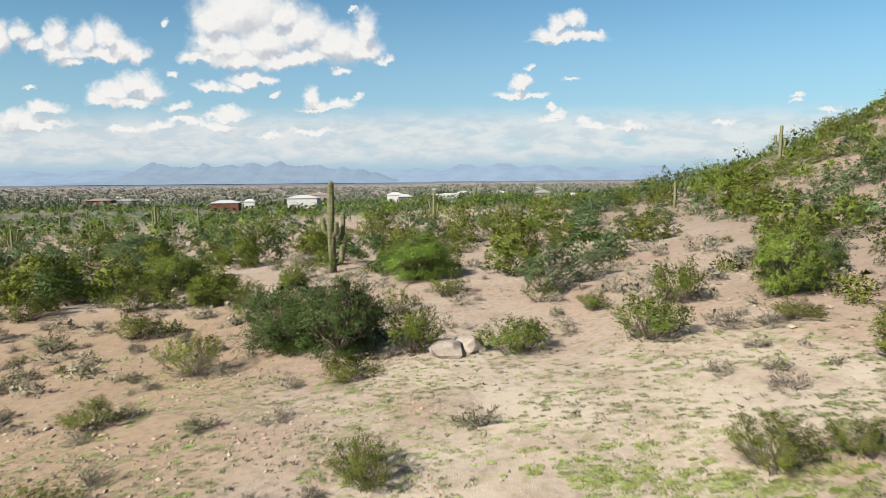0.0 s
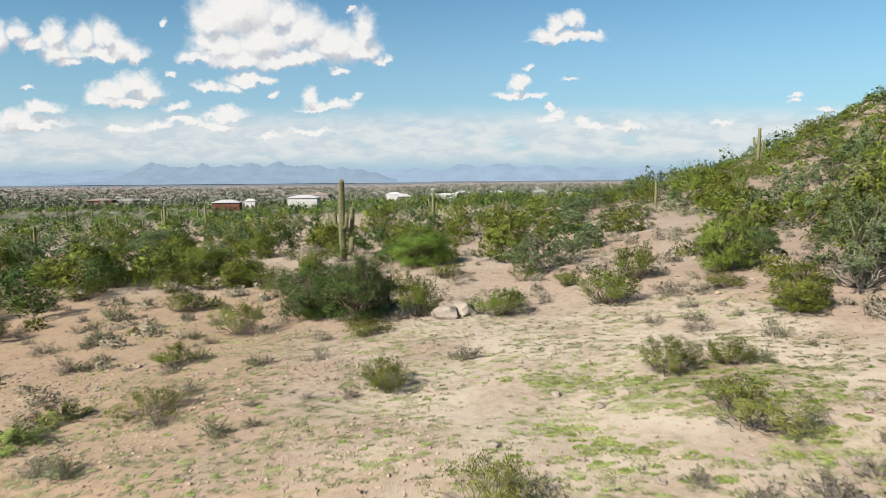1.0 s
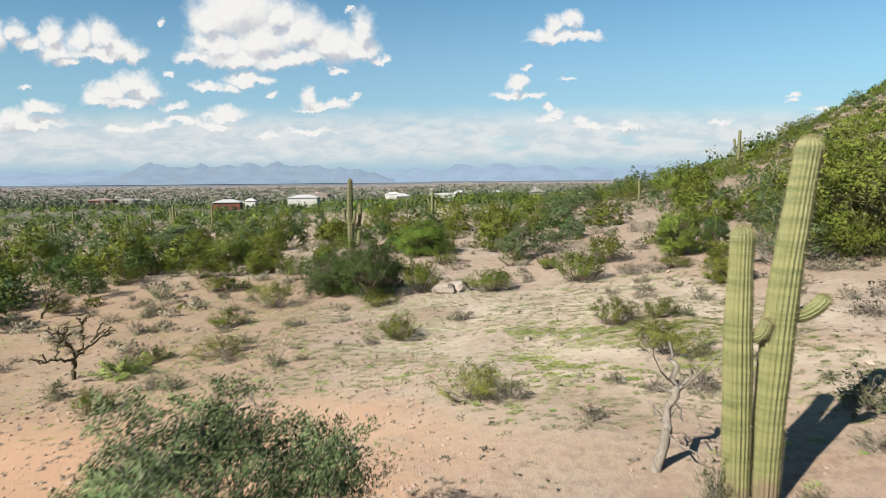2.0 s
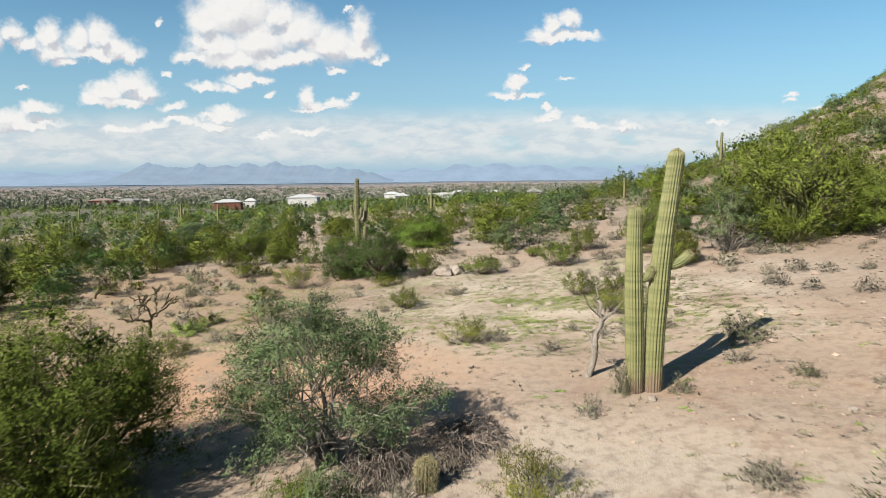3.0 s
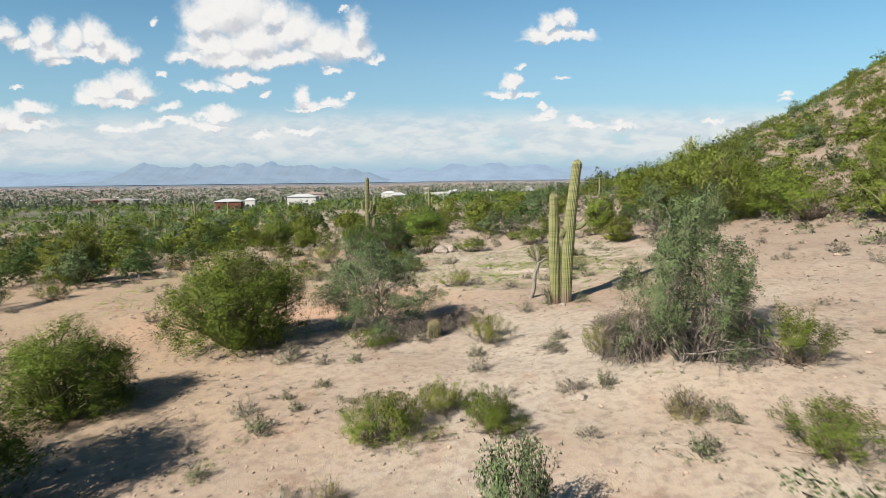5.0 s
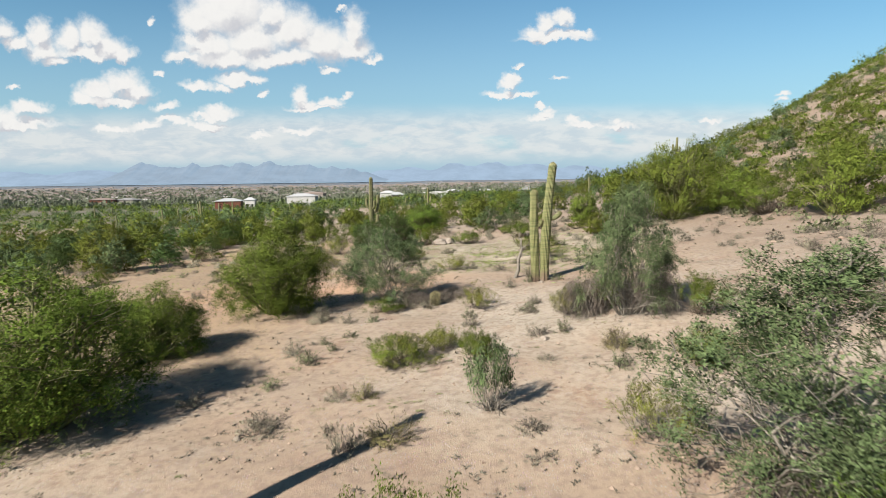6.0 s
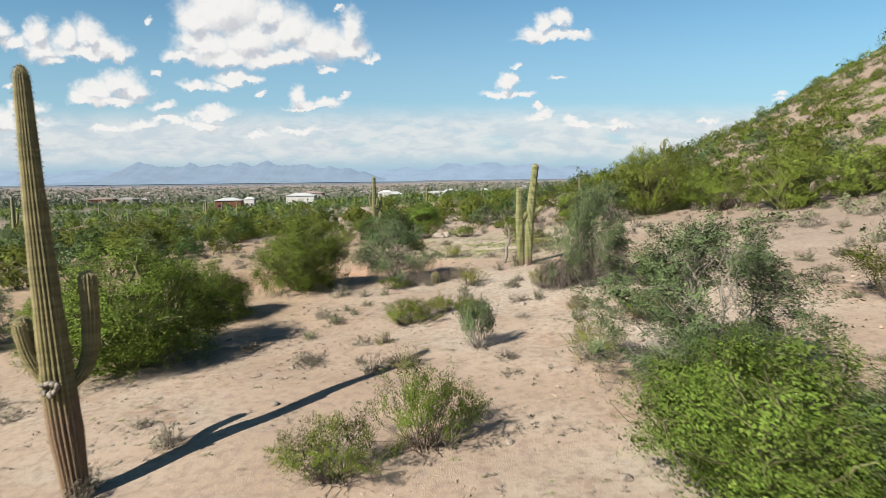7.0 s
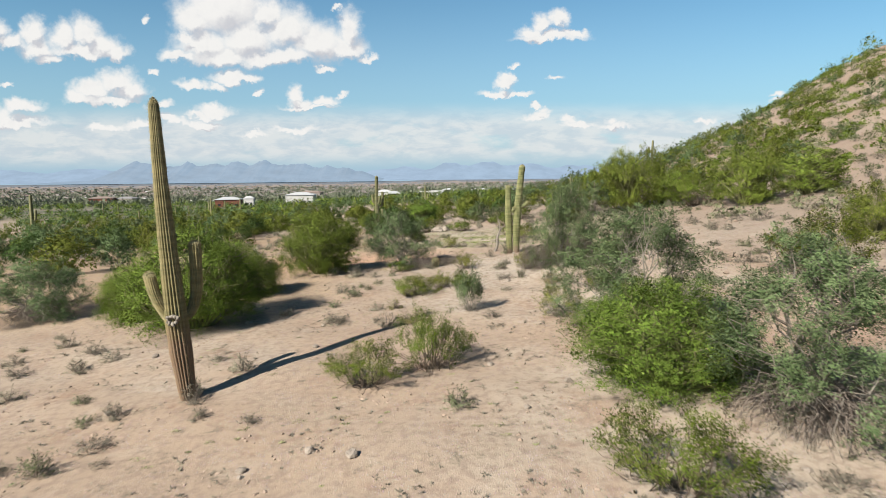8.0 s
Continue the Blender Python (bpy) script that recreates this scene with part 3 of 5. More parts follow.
def desert_tree(seed, style, width, height, detail):
    """Trunk and crown meshes of a palo verde or ironwood, at life size on the origin."""
    rng = np.random.default_rng(seed)
    near = detail > 9000
    lobes = tree_shape(rng, width, height, style, near)
    wood = []
    stems = 4 if style == "pv" else 6
    base = [np.array([0.16 * math.cos(k * 2.4), 0.16 * math.sin(k * 2.4), -0.15]) for k in range(stems)]
    thick = {"pv": 0.05, "iw": 0.034, "open": 0.026}[style]
    for k, l in enumerate(lobes):
        if k % (2 if near else 9):
            continue
        c = np.array(l[:3])
        s = base[k % stems]
        fork = s + (c - s) * np.array([0.3, 0.3, 0.45]) + rng.normal(0, 0.06 * width, 3) * [1, 1, 0.3]
        wood.append(tube(*limb(rng, s, fork, thick, thick * 0.65, 5), 5 if near else 3))
        wood.append(tube(*limb(rng, fork, c, thick * 0.65, thick * 0.3, 5, 0.2), 5 if near else 3))
        if near:
            for _ in range((4 if style == "pv" else 8) if detail > 22000 else 2):
                tip = c + unit(rng.normal(0, 1, 3) + [0, 0, 0.3]) * [l[3], l[3], l[4]] * 1.12
                start = fork + (c - fork) * rng.uniform(0.2, 1.0)
                wood.append(tube(*limb(rng, start, tip, thick * 0.28, 0.006, 4, 0.3), 3))
    if near and style != "pv":
        for _ in range(40):  # dead twigs hanging round the foot
            a = rng.uniform(0, 6.28)
            r0, r1 = rng.uniform(0.05, 0.2), rng.uniform(0.25, 0.42) * width
            wood.append(tube(*limb(rng, (r0 * math.cos(a), r0 * math.sin(a), rng.uniform(0.1, 0.4) * height),
                                   (r1 * math.cos(a + 0.3), r1 * math.sin(a + 0.3), rng.uniform(0.02, 0.25) * height), 0.013, 0.004, 6, 0.3, 0.12), 3))
    grow = math.sqrt((90000 if style == "pv" else 70000) / detail)
    if near:
        inner = shade_twigs(rng, lobes, {"pv": 110, "iw": 80, "open": 70}[style], 0.13)
    else:
        inner = shade_twigs(rng, lobes, 26 if detail > 4000 else 14, 0.25)
    if style == "pv":  # short feathery plumes all over the lobes
        clumps = max(detail // 56, 90)
        at, d = crown_points(rng, lobes, clumps, 0.34)
        out = d
        d = unit(d + [0, 0, 0.35] + rng.normal(0, 0.35, d.shape))
        count = max(detail // clumps, 8)
        leaf = sprays(rng, at - d * 0.14, d, count, 0.34, 0.038 * grow ** 0.6, 0.0120 * grow ** 0.88, 0.65, 0.25, 0.17)
    else:  # loose clumps of small grey-green leaves with gaps between
        clumps = max(detail // 80, 70)
        at, d = crown_points(rng, lobes, clumps, 0.45)
        out = d
        d = unit(d + [0, 0, 0.1] + rng.normal(0, 0.5, d.shape))
        count = max(detail // clumps, 8)
        leaf = sprays(rng, at - d * 0.12, d, count, 0.34, 0.038 * grow ** 0.6, 0.0145 * grow ** 0.88, 0.8, 0.3, 0.16)
    middle = unit(leaf[0] - [0, 0, 0.30 * height])
    face = unit(out + rng.normal(0, 0.28, out.shape))  # each clump turns its own way
    out = unit(np.repeat(face, count * 3, 0) * 0.75 + middle * 0.25)
    v, f = joined([leaf, inner])
    out = np.concatenate([out, unit(inner[0] - [0, 0, 0.3 * height])])
    crown = leafy("crown", v, f, out, 0.30 if near else 0.22)
    tv, tf = joined(wood)
    return mesh_from("trunk", tv, tf, True), crown


def creosote(seed, width, height, stems, leaves, spread=1.0, dense=14):
    """Stems and leaves of an open, vase-shaped shrub."""
    rng = np.random.default_rng(seed)
    wood, at, way = [], [], []
    for k in range(stems):
        a = rng.uniform(0, 6.283)
        f = math.sqrt(rng.random()) * spread
        tip = np.array([0.5 * width * f * math.cos(a), 0.5 * width * f * math.sin(a), height * (1 - 0.42 * f ** 2) * rng.uniform(0.72, 1.05)])
        foot = np.array([0.06 * width * math.cos(a), 0.06 * width * math.sin(a), -0.05])
        p, r = limb(rng, foot, tip, 0.009, 0.003, 6, 0.30, -0.05)
        wood.append(tube(p, r, 3))
        for t in rng.uniform(0.36, 1.0, leaves) ** 0.6:
            q = foot + (tip - foot) * t
            i = min(int(t * 5), 4)
            q = p[i] + (p[i + 1] - p[i]) * (t * 5 - i)
            at.append(q)
            way.append(unit(tip - foot + rng.normal(0, 0.8 * height, 3)))
    for k in range(stems // 2):  # bare dead twigs low down
        a = rng.uniform(0, 6.283)
        r1 = width * rng.uniform(0.25, 0.5)
        wood.append(tube(*limb(rng, (0, 0, 0.02), (r1 * math.cos(a), r1 * math.sin(a), height * rng.uniform(0.1, 0.35)), 0.007, 0.003, 5, 0.25), 3))
    at, way = np.array(at), np.array(way)
    leaf = sprays(rng, at, way, dense, 0.16, 0.040 * math.sqrt(14 / dense), 0.0190 * math.sqrt(14 / dense), 1.0, 0.0, 0.24)
    tv, tf = joined(wood)
    return mesh_from("wood", tv, tf, True), leafy("foliage", *leaf, unit(leaf[0] - [0, 0, 0.25 * height]), 0.35)


def dome_shrub(seed, width, height, twigs, leaves, fine=0.011):
    """A low rounded shrub of fine grey twigs and small leaves."""
    rng = np.random.default_rng(seed)
    d = unit(rng.normal(0, 1, (twigs, 3)) * [1, 1, 0.75] + [0, 0, 0.45])
    d[:, 2] = np.abs(d[:, 2])
    tips = d * [width * 0.5, width * 0.5, height] * rng.uniform(0.6, 1.05, (twigs, 1))
    wood = []
    for t in tips:
        p, r = limb(rng, t * [0.1, 0.1, 0] - [0, 0, 0.03], t, 0.006, 0.002, 3, 0.3)
        wood.append(tube(p, r, 3))
    pick = rng.integers(0, twigs, leaves)
    at = tips[pick] * rng.uniform(0.35, 1.0, (leaves, 1)) + rng.normal(0, 0.03 * width, (leaves, 3)) * [1, 1, 0.6]
    at[:, 2] = np.abs(at[:, 2])
    leaf = sprays(rng, at, d[pick], 5, 0.07, 0.034, fine, 1.1, 0.0, 0.25)
    tv, tf = joined(wood)
    return mesh_from("wood", tv, tf, True), leafy("foliage", *leaf, unit(leaf[0] + [0, 0, 0.05 * height]), 0.3)


def ribbed(points, radius, ribs, deep, per_rib=4, cap=0.9, swell=None):
    """A fluted cactus stem along points with a rounded end, as (verts, quads)."""
    p = np.asarray(points, float)
    seg = np.linalg.norm(np.diff(p, axis=0), axis=1)
    s = np.concatenate([[0], np.cumsum(seg)])
    total = s[-1]
    rows = np.concatenate([np.linspace(0, total - radius * cap, max(8, int(total / 0.09))),
                           total - radius * cap * (1 - np.sin(np.linspace(0.12, 1, 9) * np.pi / 2))])
    q = np.stack([np.interp(rows, s, p[:, k]) for k in range(3)], 1)
    for _ in range(3):
        q[1:-1] = (q[:-2] + 2 * q[1:-1] + q[2:]) / 4
    d = unit(np.gradient(q, axis=0))
    a = unit(np.cross(d, [[0.31, 0.95, 0.05]]))
    b = np.cross(d, a)
    left = np.clip((total - rows) / (radius * cap), 0, 1)
    r = radius * np.sqrt(np.clip(1 - (1 - left) ** 2, 0.0004, 1))
    if swell is not None:
        r = r * swell(rows / total)
    r = r * (1 + 0.012 * np.sin(rows * 7.0) + 0.012 * np.sin(rows * 3.1 + 1))
    n = ribs * per_rib
    th = np.arange(n) * 2 * np.pi / n
    flute = 1 - deep * (1 - np.abs(np.cos(th * ribs / 2)) ** 0.8)
    ring = q[:, None] + r[:, None, None] * flute[None, :, None] * (np.cos(th)[None, :, None] * a[:, None] + np.sin(th)[None, :, None] * b[:, None])
    m = len(q)
    i, j = np.meshgrid(np.arange(m - 1), np.arange(n), indexing="ij")
    i, j = i.ravel(), j.ravel()
    k = (j + 1) % n
    faces = np.stack([i * n + j, i * n + k, (i + 1) * n + k, (i + 1) * n + j], 1)
    crest = ring[:, ::per_rib].reshape(-1, 3)
    out = unit(ring[:, ::per_rib] - q[:, None]).reshape(-1, 3)
    return ring.reshape(-1, 3), faces, crest, out


def spines(rng, crest, out, many, long=0.035):
    n = len(crest)
    base = np.repeat(crest, many, 0) + rng.normal(0, 0.012, (n * many, 3))
    d = unit(np.repeat(out, many, 0) + rng.normal(0, 0.7, (n * many, 3)))
    side = unit(np.cross(d, rng.normal(0, 1, d.shape))) * 0.0022
    v = np.stack([base - side, base + side, base + d * long], 1).reshape(-1, 3)
    return v, np.arange(len(v)).reshape(-1, 3)


def bent(points, steps=24):
    """A smooth curve through a few guide points."""
    p = np.asarray(points, float)
    t = np.linspace(0, len(p) - 1, steps)
    q = np.stack([np.interp(t, np.arange(len(p)), p[:, k]) for k in range(3)], 1)
    for _ in range(4):
        q[1:-1] = (q[:-2] + 2 * q[1:-1] + q[2:]) / 4
    return q


def saguaro(x, y, label, stems, arms, skin, seed, near=True, profile=None, groove=0.25):
    """A columnar cactus. stems: (guide points, radius); arms likewise, all from the foot."""
    rng = np.random.default_rng(seed)
    ob = thing("saguaro_cactus", label, "cactus", on_ground(x, y, 0.12))
    for kind, items in (("stem", stems), ("arm", arms)):
        for pts, r in items:
            swell = (lambda f: 0.90 + 0.16 * np.sin(np.clip(f * 1.15, 0, 1) * np.pi) - 0.08 * f) if kind == "stem" else (lambda f: 0.72 + 0.30 * np.clip(f * 2.2, 0, 1))
            if profile and kind == "stem":
                swell = lambda f: np.interp(f, *profile)
            ribs = 19 if kind == "stem" else 13
            v, f, crest, out = ribbed(bent(pts), r, ribs if near else 9, groove, 4 if near else 2, 0.9, swell)
            me = mesh_from(kind, v, f, True)
            o = part(kind, me, skin, ob)
            if near:
                part("spine_coat", spines(rng, crest, out, 5), SPINE, o, "straw-coloured spines along the ribs")
    return ob


def rock_mesh(seed, rough=0.28, cuts=2):
    bm = bmesh.new()
    bmesh.ops.create_icosphere(bm, subdivisions=cuts, radius=1.0)
    off = Vector((seed * 3.7, seed * 1.9, seed * 5.1))
    for v in bm.verts:
        f = 1 + rough * noise.noise(v.co * 1.3 + off) * 1.6 + rough * 0.5 * noise.noise(v.co * 3.1 + off)
        v.co = Vector((round(v.co.x * f, 3), round(v.co.y * f, 3), v.co.z * f * 0.72))
    me = bpy.data.meshes.new("rock")
    bm.to_mesh(me)
    bm.free()
    return me


# ---- the ground ----
def build_ground():
    i = np.arange(-185, 186)
    gx = 5.9 * np.sinh(0.0399 * i)
    j = np.arange(-150, 186)
    gy = -8 + 6.4 * np.sinh(0.0394 * j)
    X, Y = np.meshgrid(gx, gy, indexing="ij")
    Z = ground(X, Y)
    n, m = X.shape
    a, b = np.meshgrid(np.arange(n - 1), np.arange(m - 1), indexing="ij")
    k = (a * m + b).ravel()
    faces = np.stack([k, k + m, k + m + 1, k + 1], 1)
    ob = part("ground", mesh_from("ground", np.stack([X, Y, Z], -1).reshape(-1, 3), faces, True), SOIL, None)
    tagged(ob, "pale pink sandy desert floor with gravel and sparse green annuals", "ground", kind="structure")


build_ground()


def mountain_range(name, label, y0, depth, peaks, mat, seed, left, right, ragged):
    """A far range: ridges that rise from the plain, with gullies down their sides."""
    nx, ny = 420, 26
    x = np.linspace(left, right, nx)
    h = np.zeros(nx)
    for at, tall, wide in peaks:
        h = np.maximum(h, tall * np.exp(-np.abs((x - at) / wide) ** (2.0 if wide < 500 else 10.0)))
    h = np.convolve(np.pad(h, 3, mode="edge"), np.ones(7) / 7, "valid")
    crag = np.array([noise.fractal(Vector((v * 0.011, seed, 0)), 0.75, 2.2, 7) for v in x])
    h = h * (1 + ragged * crag)
    v = np.linspace(0, 1, ny)
    X, V = np.meshgrid(x, v, indexing="ij")
    gully = np.array([[noise.fractal(Vector((a * 0.008, b * 2.2, seed + 3.0)), 0.8, 2.0, 4) for b in v] for a in x])
    Z = -22 + (h[:, None] + 16) * np.clip(1 - V, 0, 1) ** 1.25 * (1 + 0.22 * gully * V)
    Y = y0 - depth * V + 60 * gully * V
    k = (np.arange(nx - 1)[:, None] * ny + np.arange(ny - 1)[None]).ravel()
    ob = part(name, mesh_from(name, np.stack([X, Y, Z], -1).reshape(-1, 3), np.stack([k, k + 1, k + ny + 1, k + ny], 1), True), mat, None)
    return tagged(ob, label, "mountains", kind="structure")


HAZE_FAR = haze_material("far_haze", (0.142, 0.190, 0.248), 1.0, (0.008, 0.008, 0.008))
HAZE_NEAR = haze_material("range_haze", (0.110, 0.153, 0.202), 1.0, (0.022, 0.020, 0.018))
FAR_PEAKS = [(-3274, 92, 450), (-2654, 98, 404), (-2240, 122, 160), (-346, 75, 180), (-145, 92, 225), (211, 124, 202), (501, 134, 190), (813, 110, 270), (1214, 92, 314), (1660, 97, 270), (2064, 67, 359), (2781, 47, 480), (3453, 59, 480)]
NEAR_PEAKS = [(-1690, 97, 690), (-1500, 108, 790), (-2140, 138, 170), (-2060, 136, 120), (-1750, 129, 130), (-1560, 122, 190), (-1400, 134, 170), (-1190, 141, 140), (-1190, 132, 190), (-950, 120, 190), (-740, 99, 150), (-600, 86, 130), (-480, 56, 100)]
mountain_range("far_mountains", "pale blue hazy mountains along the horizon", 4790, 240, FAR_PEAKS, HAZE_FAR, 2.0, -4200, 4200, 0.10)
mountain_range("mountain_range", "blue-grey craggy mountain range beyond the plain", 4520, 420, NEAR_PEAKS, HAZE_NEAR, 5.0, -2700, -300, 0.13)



# ---- plants ----
# Each row: east, north, width, height, in metres.
PALO_VERDE_NEAR = [(-0.93, 29.35, 3.48, 2.38), (-6.03, -3.35, 3.76, 3.11), (-8.88, -12.33, 4.71, 3.56), (-11.82, -11.01, 2.25, 2.25), (3.92, -20.94, 3.56, 2.38), (-8.20, -7.70, 2.70, 2.20)]
PALO_VERDE = [(-13.84, 31.55, 2.94, 2.21), (-7.04, 28.39, 1.59, 1.37), (-10.38, 26.25, 1.81, 1.66), (9.84, 12.46, 2.06, 1.46), (-21.48, 15.00, 3.91, 3.28), (19.61, 5.11, 4.11, 4.46), (22.98, 3.90, 3.97, 3.28), (15.37, 13.67, 6.13, 5.47), (17.75, 11.40, 3.33, 2.71), (16.28, -10.39, 2.21, 2.42), (10.58, 18.48, 2.63, 2.56)]
IRONWOOD_NEAR = [(-2.10, -2.60, 3.60, 2.72), (4.94, -8.01, 3.05, 3.50), (5.81, -23.00, 3.48, 3.21), (-16.11, -9.05, 4.02, 2.34), (4.75, -17.10, 4.60, 3.35)]
IRONWOOD = [(-25.49, 49.99, 3.51, 1.97), (-25.86, 51.40, 4.85, 2.26), (4.19, 23.64, 2.63, 1.88), (6.23, 25.39, 2.06, 1.32), (12.37, 13.56, 2.73, 2.91), (-25.75, 40.03, 3.18, 2.25)]
IRONWOOD_DARK = [(-4.81, 18.45, 2.97, 2.17), (-2.95, 17.38, 2.83, 2.51), (13.11, 20.58, 1.37, 1.44)]
CREOSOTE_A = [(-9.46, 26.14, 2.19, 1.46), (-13.47, 25.99, 1.45, 1.09), (-18.10, 29.81, 1.94, 0.97), (-17.86, 25.92, 1.93, 1.08), (-23.69, 33.12, 1.85, 1.24), (-10.94, 21.22, 1.67, 0.88), (-12.04, 26.37, 1.47, 0.74), (-2.48, 15.10, 1.38, 0.59), (-0.71, 16.82, 1.49, 1.32), (-1.29, 9.54, 1.08, 0.79), (-7.47, 12.70, 1.04, 0.66), (-7.76, 4.81, 0.80, 0.60), (-17.07, 18.58, 1.26, 0.69), (2.08, 16.55, 1.89, 0.99), (5.52, 16.18, 1.96, 1.20), (5.04, 20.12, 0.98, 0.63), (7.51, 19.29, 1.46, 1.42), (9.40, 15.92, 1.23, 0.51), (4.86, 8.84, 1.17, 0.85), (6.14, 8.85, 0.83, 0.62), (-2.19, -4.03, 1.13, 0.56), (6.50, -9.06, 1.23, 1.12), (-1.48, -9.86, 1.36, 0.78), (0.50, -9.94, 0.89, 0.66)]
CREOSOTE_B = [(-18.38, 7.91, 1.35, 0.79), (0.58, -10.29, 0.95, 0.60), (5.35, -12.09, 1.33, 0.83), (2.72, -24.63, 1.98, 1.22), (-2.18, -19.30, 1.60, 1.05), (-0.84, -18.39, 1.62, 1.49), (18.28, 8.84, 3.53, 2.16), (4.86, -6.81, 1.71, 0.98), (11.93, -13.91, 2.68, 2.05)]
CREOSOTE_THIN = [(0.55, 4.06, 1.39, 0.76), (1.02, -4.31, 1.37, 0.84), (3.56, -6.98, 1.00, 0.86), (-0.31, -9.12, 0.64, 0.64), (-1.18, -10.07, 1.51, 0.78), (-0.25, -9.04, 0.89, 0.69), (3.17, -14.95, 1.20, 1.02), (-6.99, 16.45, 1.46, 1.30), (-6.35, 8.70, 1.23, 0.57), (5.18, 5.98, 1.66, 0.83)]
BURSAGE_A = [(-1.46, 16.70, 0.85, 0.47), (-2.11, 9.00, 0.56, 0.28), (-5.97, 9.91, 0.74, 0.41), (-6.98, 13.08, 0.71, 0.39), (-13.02, 15.30, 0.99, 0.44), (-10.21, 12.85, 0.70, 0.35), (-13.13, 20.05, 1.46, 0.97), (-17.87, 23.46, 1.10, 0.69), (8.62, 15.78, 1.22, 0.45), (7.72, 16.16, 1.45, 0.54), (5.98, 13.01, 0.71, 0.39), (6.67, 11.52, 0.81, 0.49), (8.04, 10.42, 0.76, 0.53), (8.13, 12.38, 0.43, 0.27), (6.86, 8.74, 0.55, 0.41), (5.96, 5.63, 0.54, 0.43), (1.38, 3.78, 0.63, 0.45), (3.50, 4.19, 0.56, 0.28), (4.11, 3.66, 0.62, 0.40), (5.92, 4.13, 0.74, 0.46), (6.79, 5.06, 0.41, 0.25), (0.62, 11.54, 0.98, 0.42), (0.66, -5.43, 0.48, 0.40), (-4.87, -3.45, 0.60, 0.60)]
BURSAGE_B = [(-4.14, -4.81, 0.78, 0.54), (4.07, -4.36, 0.64, 0.38), (2.83, -5.07, 0.50, 0.35), (2.38, -5.81, 0.62, 0.32), (2.51, -1.44, 0.59, 0.47), (3.42, -0.43, 0.51, 0.77), (4.49, -0.78, 0.52, 0.45), (7.19, 1.94, 1.20, 0.75), (2.53, 2.31, 0.77, 0.31), (4.96, 3.55, 0.99, 0.50), (-4.19, -5.07, 0.86, 0.52), (-4.93, -3.87, 0.40, 0.48), (-3.20, -5.52, 0.59, 0.31), (-2.40, -5.56, 0.59, 0.26), (-2.93, -7.09, 0.52, 0.27), (-3.25, -8.46, 0.38, 0.32), (-3.89, -7.65, 0.39, 0.16), (-4.31, -8.43, 0.73, 0.46), (0.62, -6.78, 0.64, 0.48), (1.03, -8.55, 0.63, 0.27), (2.32, -8.71, 0.71, 0.35), (2.95, -8.76, 0.53, 0.44), (4.48, -10.42, 0.44, 0.29), (2.52, -5.79, 0.58, 0.35)]
BURSAGE_C = [(2.82, -5.13, 0.43, 0.32), (4.12, -4.58, 0.64, 0.38), (-10.60, 1.16, 0.73, 0.45), (-2.58, -11.89, 0.59, 0.38), (-3.87, -12.94, 0.88, 0.37), (-3.75, -9.36, 0.85, 0.45), (-4.29, -10.90, 0.53, 0.33), (-3.59, -7.76, 0.31, 0.31), (-2.54, -13.54, 0.43, 0.22), (1.19, -14.14, 0.77, 0.25), (2.54, -6.17, 0.60, 0.38), (2.17, -10.72, 0.54, 0.23), (1.21, -15.11, 0.61, 0.19), (3.57, -11.75, 0.74, 0.43), (4.47, -10.81, 0.54, 0.28), (-0.23, -21.13, 0.72, 0.46), (-6.10, -19.67, 0.74, 0.52), (-5.59, -17.79, 0.70, 0.51), (-6.57, -16.78, 0.60, 0.30), (-3.98, -13.19, 0.92, 0.41), (-2.12, -14.44, 0.72, 0.55), (-7.74, -22.60, 0.76, 0.50), (-8.16, -20.35, 0.53, 0.26), (-8.86, -19.19, 0.57, 0.26)]
BURSAGE_D = [(-4.50, -21.05, 0.55, 0.22), (4.92, -24.93, 0.88, 0.29), (-12.14, -16.48, 0.77, 0.34), (-10.06, -15.46, 0.81, 0.33), (16.79, -1.58, 1.37, 0.77), (14.12, -7.59, 0.87, 0.43), (12.90, -7.48, 0.76, 0.48), (12.28, -9.67, 0.89, 0.32), (15.55, -5.93, 0.65, 0.37), (16.12, -0.40, 0.97, 0.40), (14.39, -1.11, 1.11, 0.56), (20.40, 2.74, 0.94, 0.38), (20.18, 0.62, 1.12, 0.41), (16.08, -6.86, 0.54, 0.45), (17.32, -3.12, 0.57, 0.47), (-6.35, -19.02, 0.55, 0.44)]
BURSAGE_E = []
STRAW = [(3.84, -10.15, 0.71, 0.56), (-1.34, -14.10, 1.08, 0.60), (-2.01, -12.03, 0.72, 0.49), (3.92, -10.48, 0.72, 0.68)]
SAPLINGS = [(0.60, -13.19, 1.18, 1.37)]
HERBS = [(-8.48, 7.47, 1.37, 0.44), (-8.14, 8.63, 0.95, 0.51)]
DEAD_BRUSH = [(3.84, -7.29, 1.77, 1.05), (5.49, -8.43, 1.80, 1.28)]
